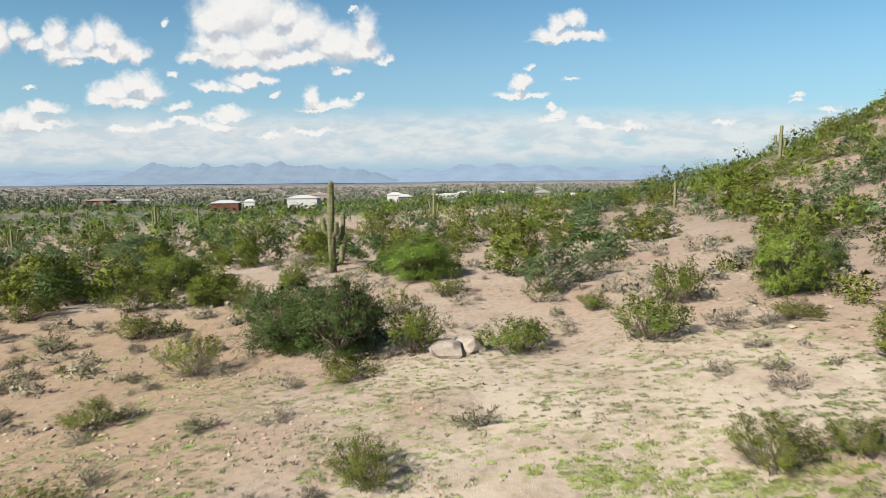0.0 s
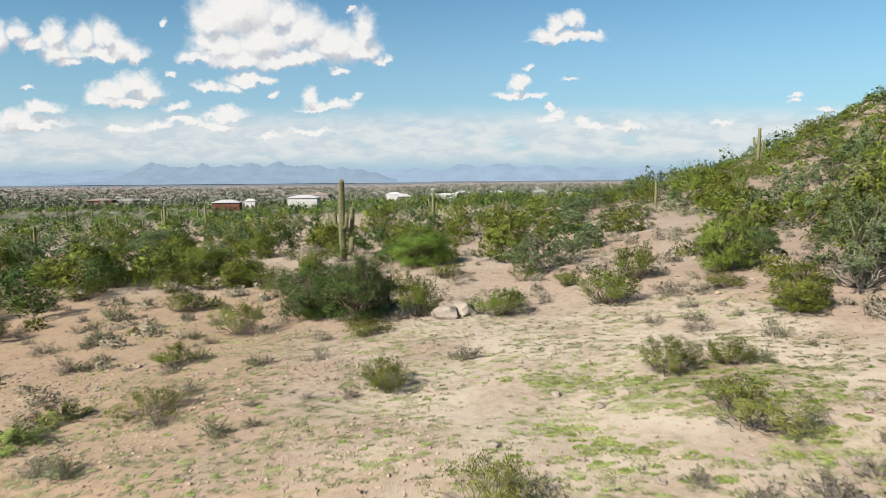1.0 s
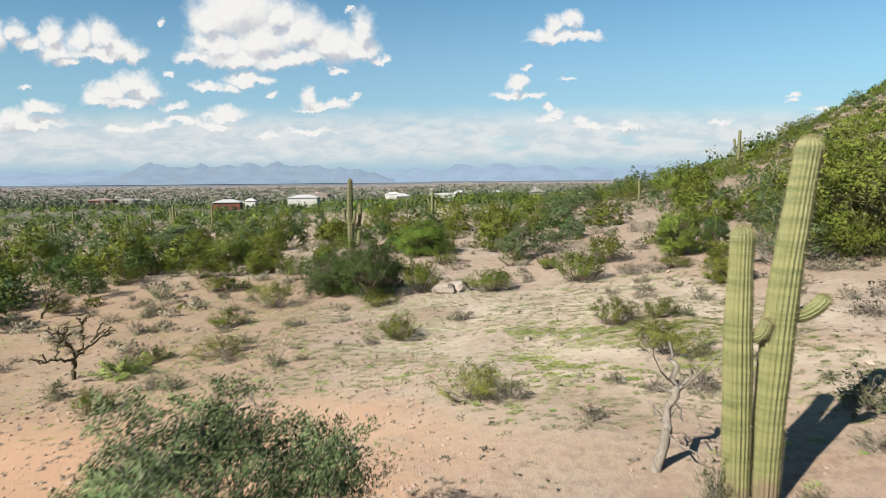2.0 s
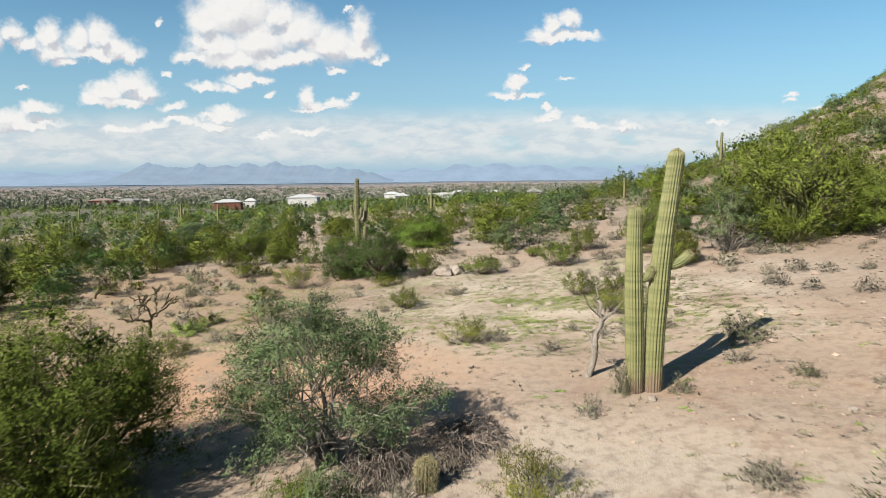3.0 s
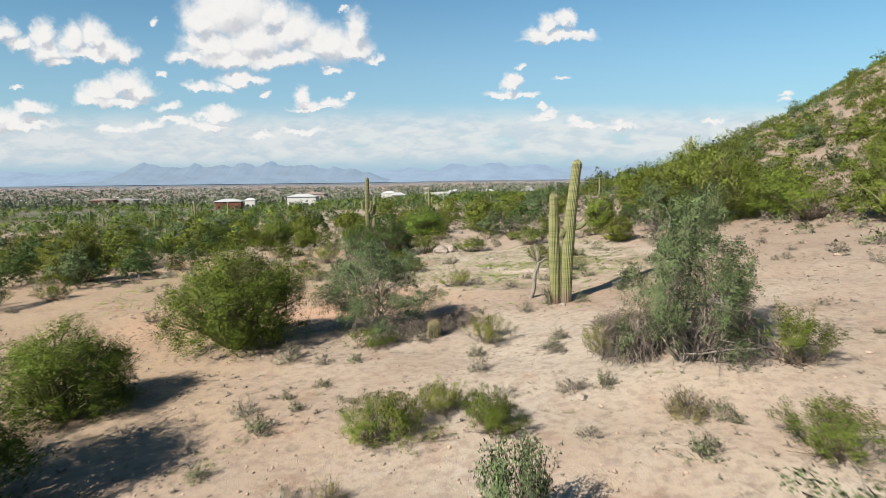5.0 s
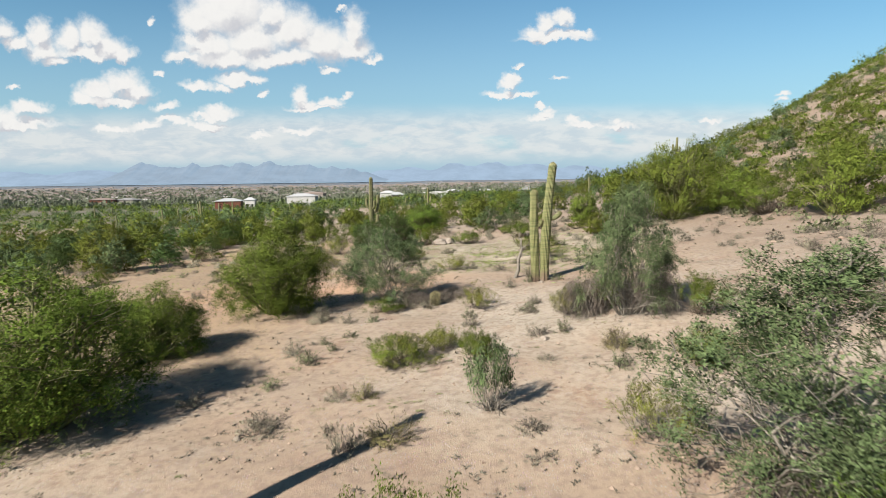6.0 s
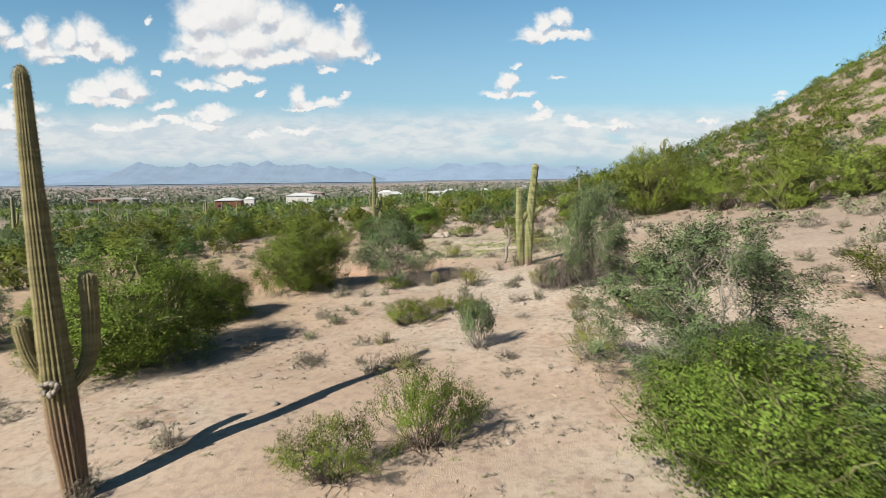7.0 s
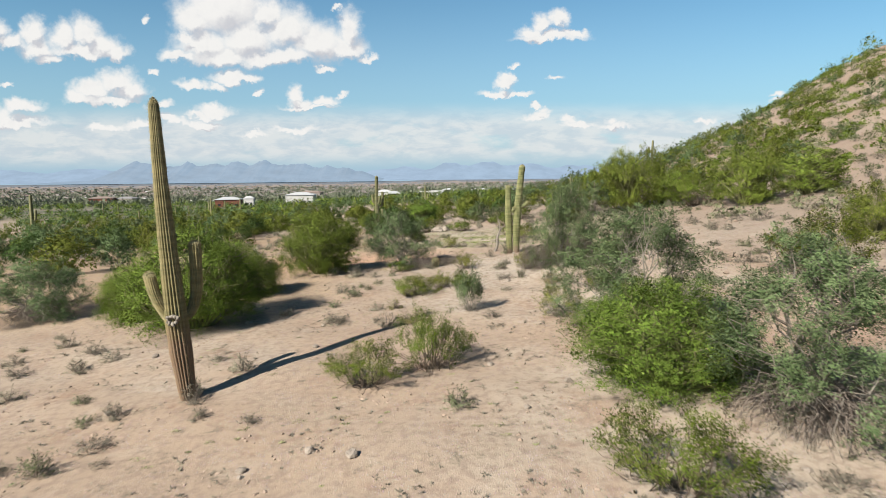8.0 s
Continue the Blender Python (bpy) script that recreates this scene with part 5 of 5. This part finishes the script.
def far_scrub(name, label, mat, count, size, area, seed, tris=70, low=0.0, leaf=0.12):
    """Thousands of bushes too far off to count, as one mesh."""
    r = np.random.default_rng(seed)
    f = r.random(count) ** 0.62
    y = area[0] + (area[1] - area[0]) * f
    half = 0.80 * (y + 40)
    x = r.uniform(-1, 1, count) * half
    keep = (x < 26 + 0.2 * y) | (r.random(count) < 0.55)
    glade = np.array([noise.noise(Vector((a * 0.035, b * 0.022, 4.0))) for a, b in zip(x, y)])
    keep &= glade > 0.0
    x, y = x[keep], y[keep]
    n = len(x)
    w = r.uniform(0.55, 1.25, n) * size * (1 + y / 900)
    z = ground(x, y)
    d = unit(r.normal(0, 1, (n, tris, 3)) + [0, 0, 0.5])
    d[..., 2] = np.abs(d[..., 2])
    lump = 1 + 0.25 * np.sin(3 * d[..., :1] * 2 + r.uniform(0, 6, (n, 1, 1)))
    p = d * lump * r.uniform(0.55, 1.0, (n, tris, 1)) * (w[:, None, None] * [0.5, 0.5, 0.72]) + np.stack([x, y, z + low], 1)[:, None]
    lean = unit(d + r.normal(0, 0.7, d.shape))
    side = unit(np.cross(lean, r.normal(0, 1, d.shape)))
    big = (w * leaf)[:, None, None] * r.uniform(0.6, 1.3, (n, tris, 1))
    v = np.stack([p - side * big * 0.3, p + side * big * 0.3, p + lean * big], 2).reshape(-1, 3)
    way = np.repeat(d.reshape(-1, 3), 3, 0)
    v, way = filled(r, v, way, np.stack([x, y, ground(x, y) + 0.36 * w], 1), w)
    ob = part(name, leafy(name, v, np.arange(len(v)).reshape(-1, 3), way, 0.3), mat, None)
    tagged(ob, label, "scrub", kind="stuff")


far_scrub("palo_verde_scrub", "dense olive green scrub spreading over the plain", PV_LEAF, 520, 3.4, (78, 200), 1, 400, leaf=0.046)
far_scrub("ironwood_scrub", "grey-green scrub spreading over the plain", IW_LEAF, 340, 3.2, (78, 200), 2, 380, leaf=0.046)
far_scrub("dark_scrub", "dark green scrub spreading over the plain", IW_DARK, 820, 3.4, (78, 220), 3, 380, leaf=0.046)
far_scrub("distant_palo_verde_scrub", "dense olive green scrub far over the plain", PV_LEAF, 1500, 3.6, (190, 560), 4, 70, leaf=0.11)
far_scrub("distant_ironwood_scrub", "grey-green scrub far over the plain", IW_LEAF, 800, 3.4, (190, 560), 5, 70, leaf=0.11)
far_scrub("distant_dark_scrub", "dark green scrub far over the plain", IW_DARK, 1700, 3.6, (190, 640), 6, 70, leaf=0.11)


def ground_shrubs(name, label, mat, count, area, size, seed, tris, clear, leaf=0.12):
    """Low shrubs too many to count, as one mesh, kept off the bare clearing."""
    r = np.random.default_rng(seed)
    x, y = r.uniform(area[0], area[1], count), r.uniform(area[2], area[3], count)
    patch = np.array([noise.noise(Vector((a * 0.16, b * 0.16, seed))) for a, b in zip(x, y)])
    keep = (patch > clear) & ~((y < 17) & (np.abs(x - 1) < 9))
    x, y = x[keep], y[keep]
    n = len(x)
    w = r.uniform(0.5, 1.4, n) * size
    d = unit(r.normal(0, 1, (n, tris, 3)) + [0, 0, 0.4])
    d[..., 2] = np.abs(d[..., 2])
    p = d * r.uniform(0.4, 1.0, (n, tris, 1)) * (w[:, None, None] * [0.5, 0.5, 0.5]) + np.stack([x, y, ground(x, y)], 1)[:, None]
    lean = unit(d + r.normal(0, 0.9, d.shape))
    side = unit(np.cross(lean, r.normal(0, 1, d.shape)))
    big = (w * leaf)[:, None, None] * r.uniform(0.6, 1.3, (n, tris, 1))
    v = np.stack([p - side * big * 0.26, p + side * big * 0.26, p + lean * big], 2).reshape(-1, 3)
    way = np.repeat(d.reshape(-1, 3), 3, 0)
    v, way = filled(r, v, way, np.stack([x, y, ground(x, y) + 0.22 * w], 1), w)
    ob = part(name, leafy(name, v, np.arange(len(v)).reshape(-1, 3), way, 0.3), mat, None)
    tagged(ob, label, "scrub", kind="stuff")


ground_shrubs("grey_ground_scrub", "small grey bursage shrubs dotted over the flats", BS_LEAF, 1300, (-50, 14, 8, 70), 0.8, 31, 240, -0.15, 0.075)
ground_shrubs("green_ground_scrub", "small green shrubs dotted over the flats", CR_LEAF, 420, (-55, 14, 14, 75), 1.1, 32, 300, -0.05, 0.08)
ground_shrubs("hillside_scrub", "small grey and straw shrubs over the rocky hillside", BS_GREEN, 3200, (16, 92, -8, 100), 0.95, 33, 110, -0.4, 0.085)
ground_shrubs("slope_scrub", "small grey bursage shrubs dotted over the sandy slope", BS_LEAF, 190, (9, 34, -16, 30), 0.75, 35, 420, -0.5, 0.07)
ground_shrubs("hillside_green_scrub", "small green shrubs over the rocky hillside", CR_LEAF, 1150, (26, 92, 10, 105), 1.7, 34, 240, -0.2, 0.065)


def low_growth(name, label, mat, count, area, size, seed, leaves, keep_noise, tilt=0.35):
    """Small tufts flat on the soil, as one mesh."""
    r = np.random.default_rng(seed)
    x, y = r.uniform(area[0], area[1], count), r.uniform(area[2], area[3], count)
    patch = np.array([noise.noise(Vector((a * 0.55, b * 0.55, seed))) + 0.6 * noise.noise(Vector((a * 2.1, b * 2.1, seed + 9))) for a, b in zip(x, y)])
    x, y = x[patch > keep_noise], y[patch > keep_noise]
    n = len(x)
    w = r.uniform(0.5, 1.4, (n, 1, 1)) * size
    d = unit(r.normal(0, 1, (n, leaves, 3)) * [1, 1, 0.2] + [0, 0, tilt])
    side = unit(np.cross(d, [[[0, 0, 1.0]]])) * w * 0.30
    p = np.stack([x, y, ground(x, y) + 0.005], 1)[:, None] + d * w * r.uniform(0, 0.9, (n, leaves, 1)) * [1, 1, 0.5]
    v = np.stack([p - side, p + side, p + d * w], 2).reshape(-1, 3)
    up = np.tile([[0.0, 0.0, 1.0]], (len(v), 1))
    ob = part(name, leafy(name, v, np.arange(len(v)).reshape(-1, 3), up, 0.35), mat, None)
    tagged(ob, label, "ground cover", kind="stuff")


def herb_patches(name, label, mat, count, area, size, seed, leaves, bare):
    """Flat mats of tiny annual herbs, each a loose oval of small leaves."""
    r = np.random.default_rng(seed)
    x, y = r.uniform(area[0], area[1], count), r.uniform(area[2], area[3], count)
    edge = np.minimum(np.minimum(x - area[0], area[1] - x), np.minimum(y - area[2], area[3] - y)) / 1.5
    patch = np.array([noise.noise(Vector((a * 0.45, b * 0.45, seed))) for a, b in zip(x, y)])
    keep = (patch > bare) & (r.random(count) < edge) & ~((x < 1.5 - 0.3 * y) & (y < 5) & (y > -7))
    x, y = x[keep], y[keep]
    n = len(x)
    w = size * r.uniform(0.35, 1.4, n) ** 1.4
    a, q = r.uniform(0, 6.283, (n, leaves)), np.sqrt(r.random((n, leaves)))
    px = x[:, None] + w[:, None] * q * np.cos(a) * 1.3
    py = y[:, None] + w[:, None] * q * np.sin(a) * 0.8
    p = np.stack([px, py, ground(px.ravel(), py.ravel()).reshape(px.shape) + 0.008], -1)
    d = unit(r.normal(0, 1, p.shape) * [1, 1, 0.15] + [0, 0, 0.12])
    leaf = r.uniform(0.025, 0.05, (n, leaves, 1))
    side = unit(np.cross(d, [[[0, 0, 1.0]]])) * leaf * 0.34
    v = np.stack([p - side, p + side, p + d * leaf], 2).reshape(-1, 3)
    ob = part(name, leafy(name, v, np.arange(len(v)).reshape(-1, 3), np.tile([[0.0, 0.0, 1.0]], (len(v), 1)), 0.15), mat, None)
    tagged(ob, label, "ground cover", kind="stuff")


herb_patches("annual_herbs", "flat olive annual herbs dotted over pale hardpan", OLIVE_HERB, 5200, (-9, 10, 1.5, 17), 0.10, 1, 34, -0.25)
herb_patches("fresh_annual_herbs", "fresh green annual herbs in flat mats", WEED, 560, (1.0, 8.5, 4.0, 10.5), 0.18, 2, 120, -0.1)
herb_patches("green_annual_herbs", "green annual herbs in small flat mats", WEED, 900, (-9, 10, -6, 17), 0.10, 6, 50, -0.05)
herb_patches("clearing_annual_herbs", "thin green annual herbs on pale gravel", OLIVE_HERB, 700, (-9, 9, -26, 3), 0.09, 5, 26, 0.05)
low_growth("dry_litter", "dry grey plant litter on the desert floor", BS_LEAF, 16000, (-15, 16, -34, 26), 0.055, 3, 7, 0.14, 0.35)
low_growth("west_annual_herbs", "thin green annual herbs on gravelly soil", WEED, 3500, (-16, -5, 3, 20), 0.05, 4, 7, 0.25)


def gravel(count, area, low, high, seed, patchy):
    r = np.random.default_rng(seed)
    x, y = r.uniform(area[0], area[1], count), r.uniform(area[2], area[3], count)
    patch = np.array([noise.noise(Vector((a * 0.4, b * 0.4, seed * 7.0))) for a, b in zip(x, y)])
    x, y = x[patch > patchy], y[patch > patchy]
    n = len(x)
    s = low * (high / low) ** (r.random(n) ** 2.2)
    ico = np.array([(1, 0, 0), (0, 1, 0), (-1, 0, 0), (0, -1, 0), (0, 0, 0.75), (0, 0, -0.6), (0.7, 0.7, 0.4), (-0.7, -0.65, 0.45)])
    tri = np.array([(0, 6, 4), (6, 1, 4), (1, 2, 4), (2, 7, 4), (7, 3, 4), (3, 0, 4), (0, 1, 6), (2, 3, 7), (1, 0, 5), (2, 1, 5), (3, 2, 5), (0, 3, 5)])
    v = ico[None] * s[:, None, None] * r.uniform(0.65, 1.3, (n, 8, 1)) * np.array([1.0, 1.0, 0.8])
    a = r.uniform(0, 6.28, n)
    c, q = np.cos(a)[:, None], np.sin(a)[:, None]
    v = np.stack([v[..., 0] * c - v[..., 1] * q, v[..., 0] * q + v[..., 1] * c, v[..., 2]], -1)
    v = v + np.stack([x, y, ground(x, y) + s * 0.15], 1)[:, None]
    f = tri[None] + (np.arange(n) * 8)[:, None, None]
    ob = part("gravel", mesh_from("gravel", v.reshape(-1, 3), f.reshape(-1, 3)), GRAVEL, None)
    tagged(ob, "loose pinkish desert gravel scattered over the soil", "gravel", kind="stuff")


gravel(22000, (-11, 12, -31, 14), 0.012, 0.05, 1, 0.0)
gravel(9000, (-13, 0, -2, 19), 0.014, 0.06, 3, -0.1)
gravel(9000, (7, 48, -18, 48), 0.02, 0.13, 2, -0.05)

ROCKS = [rock_mesh(k) for k in range(5)]
for me in ROCKS:
    me.materials.append(ROCK)


def rock(k, x, y, size, label, flat=1.0):
    ob = part("rock", ROCKS[k % 5], None, None)
    ob.matrix_world = on_ground(x, y, -0.22 * size * flat, k * 1.7, size, size * flat)
    tagged(ob, label, "rock", "rocks on the desert floor")


rock(0, 0.15, 16.2, 0.52, "pale half-buried boulder at the edge of the clearing", 0.8)
rock(3, 0.72, 16.5, 0.45, "pale half-buried boulder at the edge of the clearing", 0.9)
for k, (x, y, size) in enumerate([(-2.2, -22.9, 0.12), (-4.1, -22.9, 0.09), (-3.0, -22.5, 0.10)]):
    rock(k + 1, x, y, size, "small dark-shadowed stone lying on the bare clearing")
for k in range(60):
    x, y = rng.uniform(-9, 9), rng.uniform(-30, 14)
    rock(k, x, y, float(rng.uniform(0.05, 0.12)), "small pale stone lying on the desert floor")
for k in range(70):
    x, y = rng.uniform(28, 100), rng.uniform(10, 115)
    rock(k, x, y, float(rng.uniform(0.2, 0.6)), "weathered tan boulder on the rocky hillside")


# ---- the town on the plain ----
WHITE_WALL = plain_material("white_stucco", (0.245, 0.238, 0.224), (0.310, 0.302, 0.288), 0.9, 0.6, 0.1, fine=3.0)
# tan, tile and grey tones held close together to imitate haze over the town
TAN_WALL = plain_material("tan_stucco", (0.128, 0.106, 0.094), (0.172, 0.146, 0.132), 0.9, 0.6, 0.1, fine=3.0)
RED_WALL = plain_material("red_brown_wall", (0.072, 0.027, 0.018), (0.108, 0.044, 0.029), 0.9, 0.6, 0.1, fine=3.0)
TILE_ROOF = plain_material("tile_roof", (0.115, 0.082, 0.068), (0.165, 0.129, 0.111), 0.9, 0.8, 0.2, fine=3.0)
GREY_ROOF = plain_material("grey_roof", (0.112, 0.107, 0.104), (0.160, 0.154, 0.150), 0.8, 0.8, 0.2, fine=3.0)
PALE_ROOF = plain_material("pale_metal_roof", (0.216, 0.216, 0.216), (0.280, 0.280, 0.277), 0.6, 0.8, 0.1, fine=3.0)
PANE = plain_material("dark_window", (0.008, 0.009, 0.011), (0.018, 0.019, 0.021), 0.25, 1.0, 0.0)


def box(w, d, h, z=0.0, x=0.0, y=0.0):
    bm = bmesh.new()
    bmesh.ops.create_cube(bm, size=1.0)
    bmesh.ops.scale(bm, vec=(w, d, h), verts=bm.verts)
    bmesh.ops.translate(bm, vec=(x, y, z + h / 2), verts=bm.verts)
    return bm


def hip_roof(w, d, rise, over=0.5):
    a, b, r = w / 2 + over, d / 2 + over, max(w - d, 0.4) / 2
    bm = bmesh.new()
    low = [bm.verts.new(p) for p in ((-a, -b, 0), (a, -b, 0), (a, b, 0), (-a, b, 0))]
    lip = [bm.verts.new((v.co.x, v.co.y, 0.22)) for v in low]
    top = [bm.verts.new((-r, 0, rise + 0.22)), bm.verts.new((r, 0, rise + 0.22))]
    bm.faces.new(low[::-1])
    for k in range(4):
        bm.faces.new((low[k], low[(k + 1) % 4], lip[(k + 1) % 4], lip[k]))
    bm.faces.new((lip[0], lip[1], top[1], top[0]))
    bm.faces.new((lip[2], lip[3], top[0], top[1]))
    bm.faces.new((lip[1], lip[2], top[1]))
    bm.faces.new((lip[3], lip[0], top[0]))
    return bm


def house(x, y, w, d, h, wall, roof, turn, label, rise=1.6):
    ob = thing("house", label, "house", on_ground(x, y, 0.6, turn), "houses on the plain")
    body = part("wall", box(w, d, h + 0.6), wall, ob)
    top = part("roof", hip_roof(w, d, rise), roof, ob)
    top.location = (0, 0, h + 0.6)
    for k in range(max(2, int(w / 4))):
        u = -w / 2 + w * (k + 0.5) / max(2, int(w / 4))
        part("door" if k == 1 else "window", box(1.1 if k == 1 else 1.6, 0.12, 2.1 if k == 1 else 1.2, 0.6 if k == 1 else 1.6, u, -d / 2 - 0.03), PANE, body)


HOUSES = [(-81, 359, 17.6, 6.1, 0), (-292, 519, 19.6, 6.1, 2), (-275, 530, 18.0, 5.6, 1), (-126, 355, 15.4, 4.8, 2), (-128, 406, 6.9, 4.9, 0), (-31, 420, 10.3, 5.1, 0), (-21, 359, 7.5, 3.4, 1), (-114, 570, 21.5, 8.0, 1), (58, 341, 8.4, 3.4, 1), (46, 480, 13.6, 3.4, 1), (18, 461, 10.4, 3.4, 0)]
for k, (x, y, w, h, tint) in enumerate(HOUSES):
    wall = (WHITE_WALL, TAN_WALL, RED_WALL)[int(tint)]
    roof = (PALE_ROOF, TILE_ROOF, GREY_ROOF)[k % 3] if tint != 0 else PALE_ROOF
    label = ("white stucco house with a pale low roof", "tan stucco house with a low hipped roof", "red-brown house with a low hipped roof")[int(tint)]
    house(x, y, w, w * 0.6, h, wall, roof, 0.25 * math.sin(k * 2.3), label)


def town(name, label, mat, count, span, seed, low, high, tall, roofed=0.8):
    """House blocks far across the plain, as one mesh: walls and ridged tops."""
    r = np.random.default_rng(seed)
    y = span[0] * (span[1] / span[0]) ** (r.random(count) ** 0.75)
    x = r.uniform(-0.84, 0.84, count) * y
    w, d, h = r.uniform(low, high, count), r.uniform(0.5, 0.8, count), r.uniform(0.8, 1.2, count) * tall
    base = ground(x, y) - 0.8
    shape = np.array([(-1, -1, 0), (1, -1, 0), (1, 1, 0), (-1, 1, 0), (-1, -1, 1), (1, -1, 1), (1, 1, 1), (-1, 1, 1), (-0.6, 0, 1 + 0.4 * roofed), (0.6, 0, 1 + 0.4 * roofed)], float)
    v = shape[None] * np.stack([w / 2, w * d / 2, h + 0.8], 1)[:, None] + np.stack([x, y, base], 1)[:, None]
    quad = np.array([(0, 1, 5), (0, 5, 4), (1, 2, 6), (1, 6, 5), (2, 3, 7), (2, 7, 6), (3, 0, 4), (3, 4, 7), (4, 5, 9), (4, 9, 8), (6, 7, 8), (6, 8, 9), (5, 6, 9), (7, 4, 8)])
    f = quad[None] + (np.arange(count) * 10)[:, None, None]
    ob = part(name, mesh_from(name, v.reshape(-1, 3), f.reshape(-1, 3)), mat, None)
    tagged(ob, label, "houses", kind="stuff")


town("town_of_white_houses", "white and pale houses far across the plain", WHITE_WALL, 130, (420, 1500), 1, 8, 20, 3.0, 0.2)
town("town_of_tan_houses", "tan stucco houses far across the plain", TAN_WALL, 1500, (600, 2900), 2, 12, 26, 2.5, 0.5)
town("town_of_tiled_houses", "red-brown roofed houses far across the plain", TILE_ROOF, 1100, (600, 2600), 3, 12, 26, 2.4, 0.5)
town("town_of_grey_houses", "grey roofed houses far across the plain", GREY_ROOF, 700, (650, 3200), 4, 12, 30, 2.4, 0.2)


def town_trees(count, span, seed):
    r = np.random.default_rng(seed)
    y = span[0] * (span[1] / span[0]) ** r.random(count)
    x = r.uniform(-0.84, 0.84, count) * y
    w = r.uniform(4, 8, count) * (1 + y / 4000)
    tris = 14
    d = unit(r.normal(0, 1, (count, tris, 3)) + [0, 0, 0.4])
    d[..., 2] = np.abs(d[..., 2])
    p = d * r.uniform(0.5, 1, (count, tris, 1)) * (w[:, None, None] * [0.55, 0.55, 0.62]) + np.stack([x, y, ground(x, y)], 1)[:, None]
    side = unit(np.cross(d, r.normal(0, 1, d.shape))) * (w * 0.16)[:, None, None]
    v = np.stack([p - side, p + side, p + d * (w * 0.3)[:, None, None]], 2).reshape(-1, 3)
    ob = part("town_trees", mesh_from("town_trees", v, np.arange(len(v)).reshape(-1, 3)), HAZED_TOWN_LEAF, None)
    tagged(ob, "dark green trees between the far houses", "trees", kind="stuff")


town_trees(7000, (440, 2000), 8)
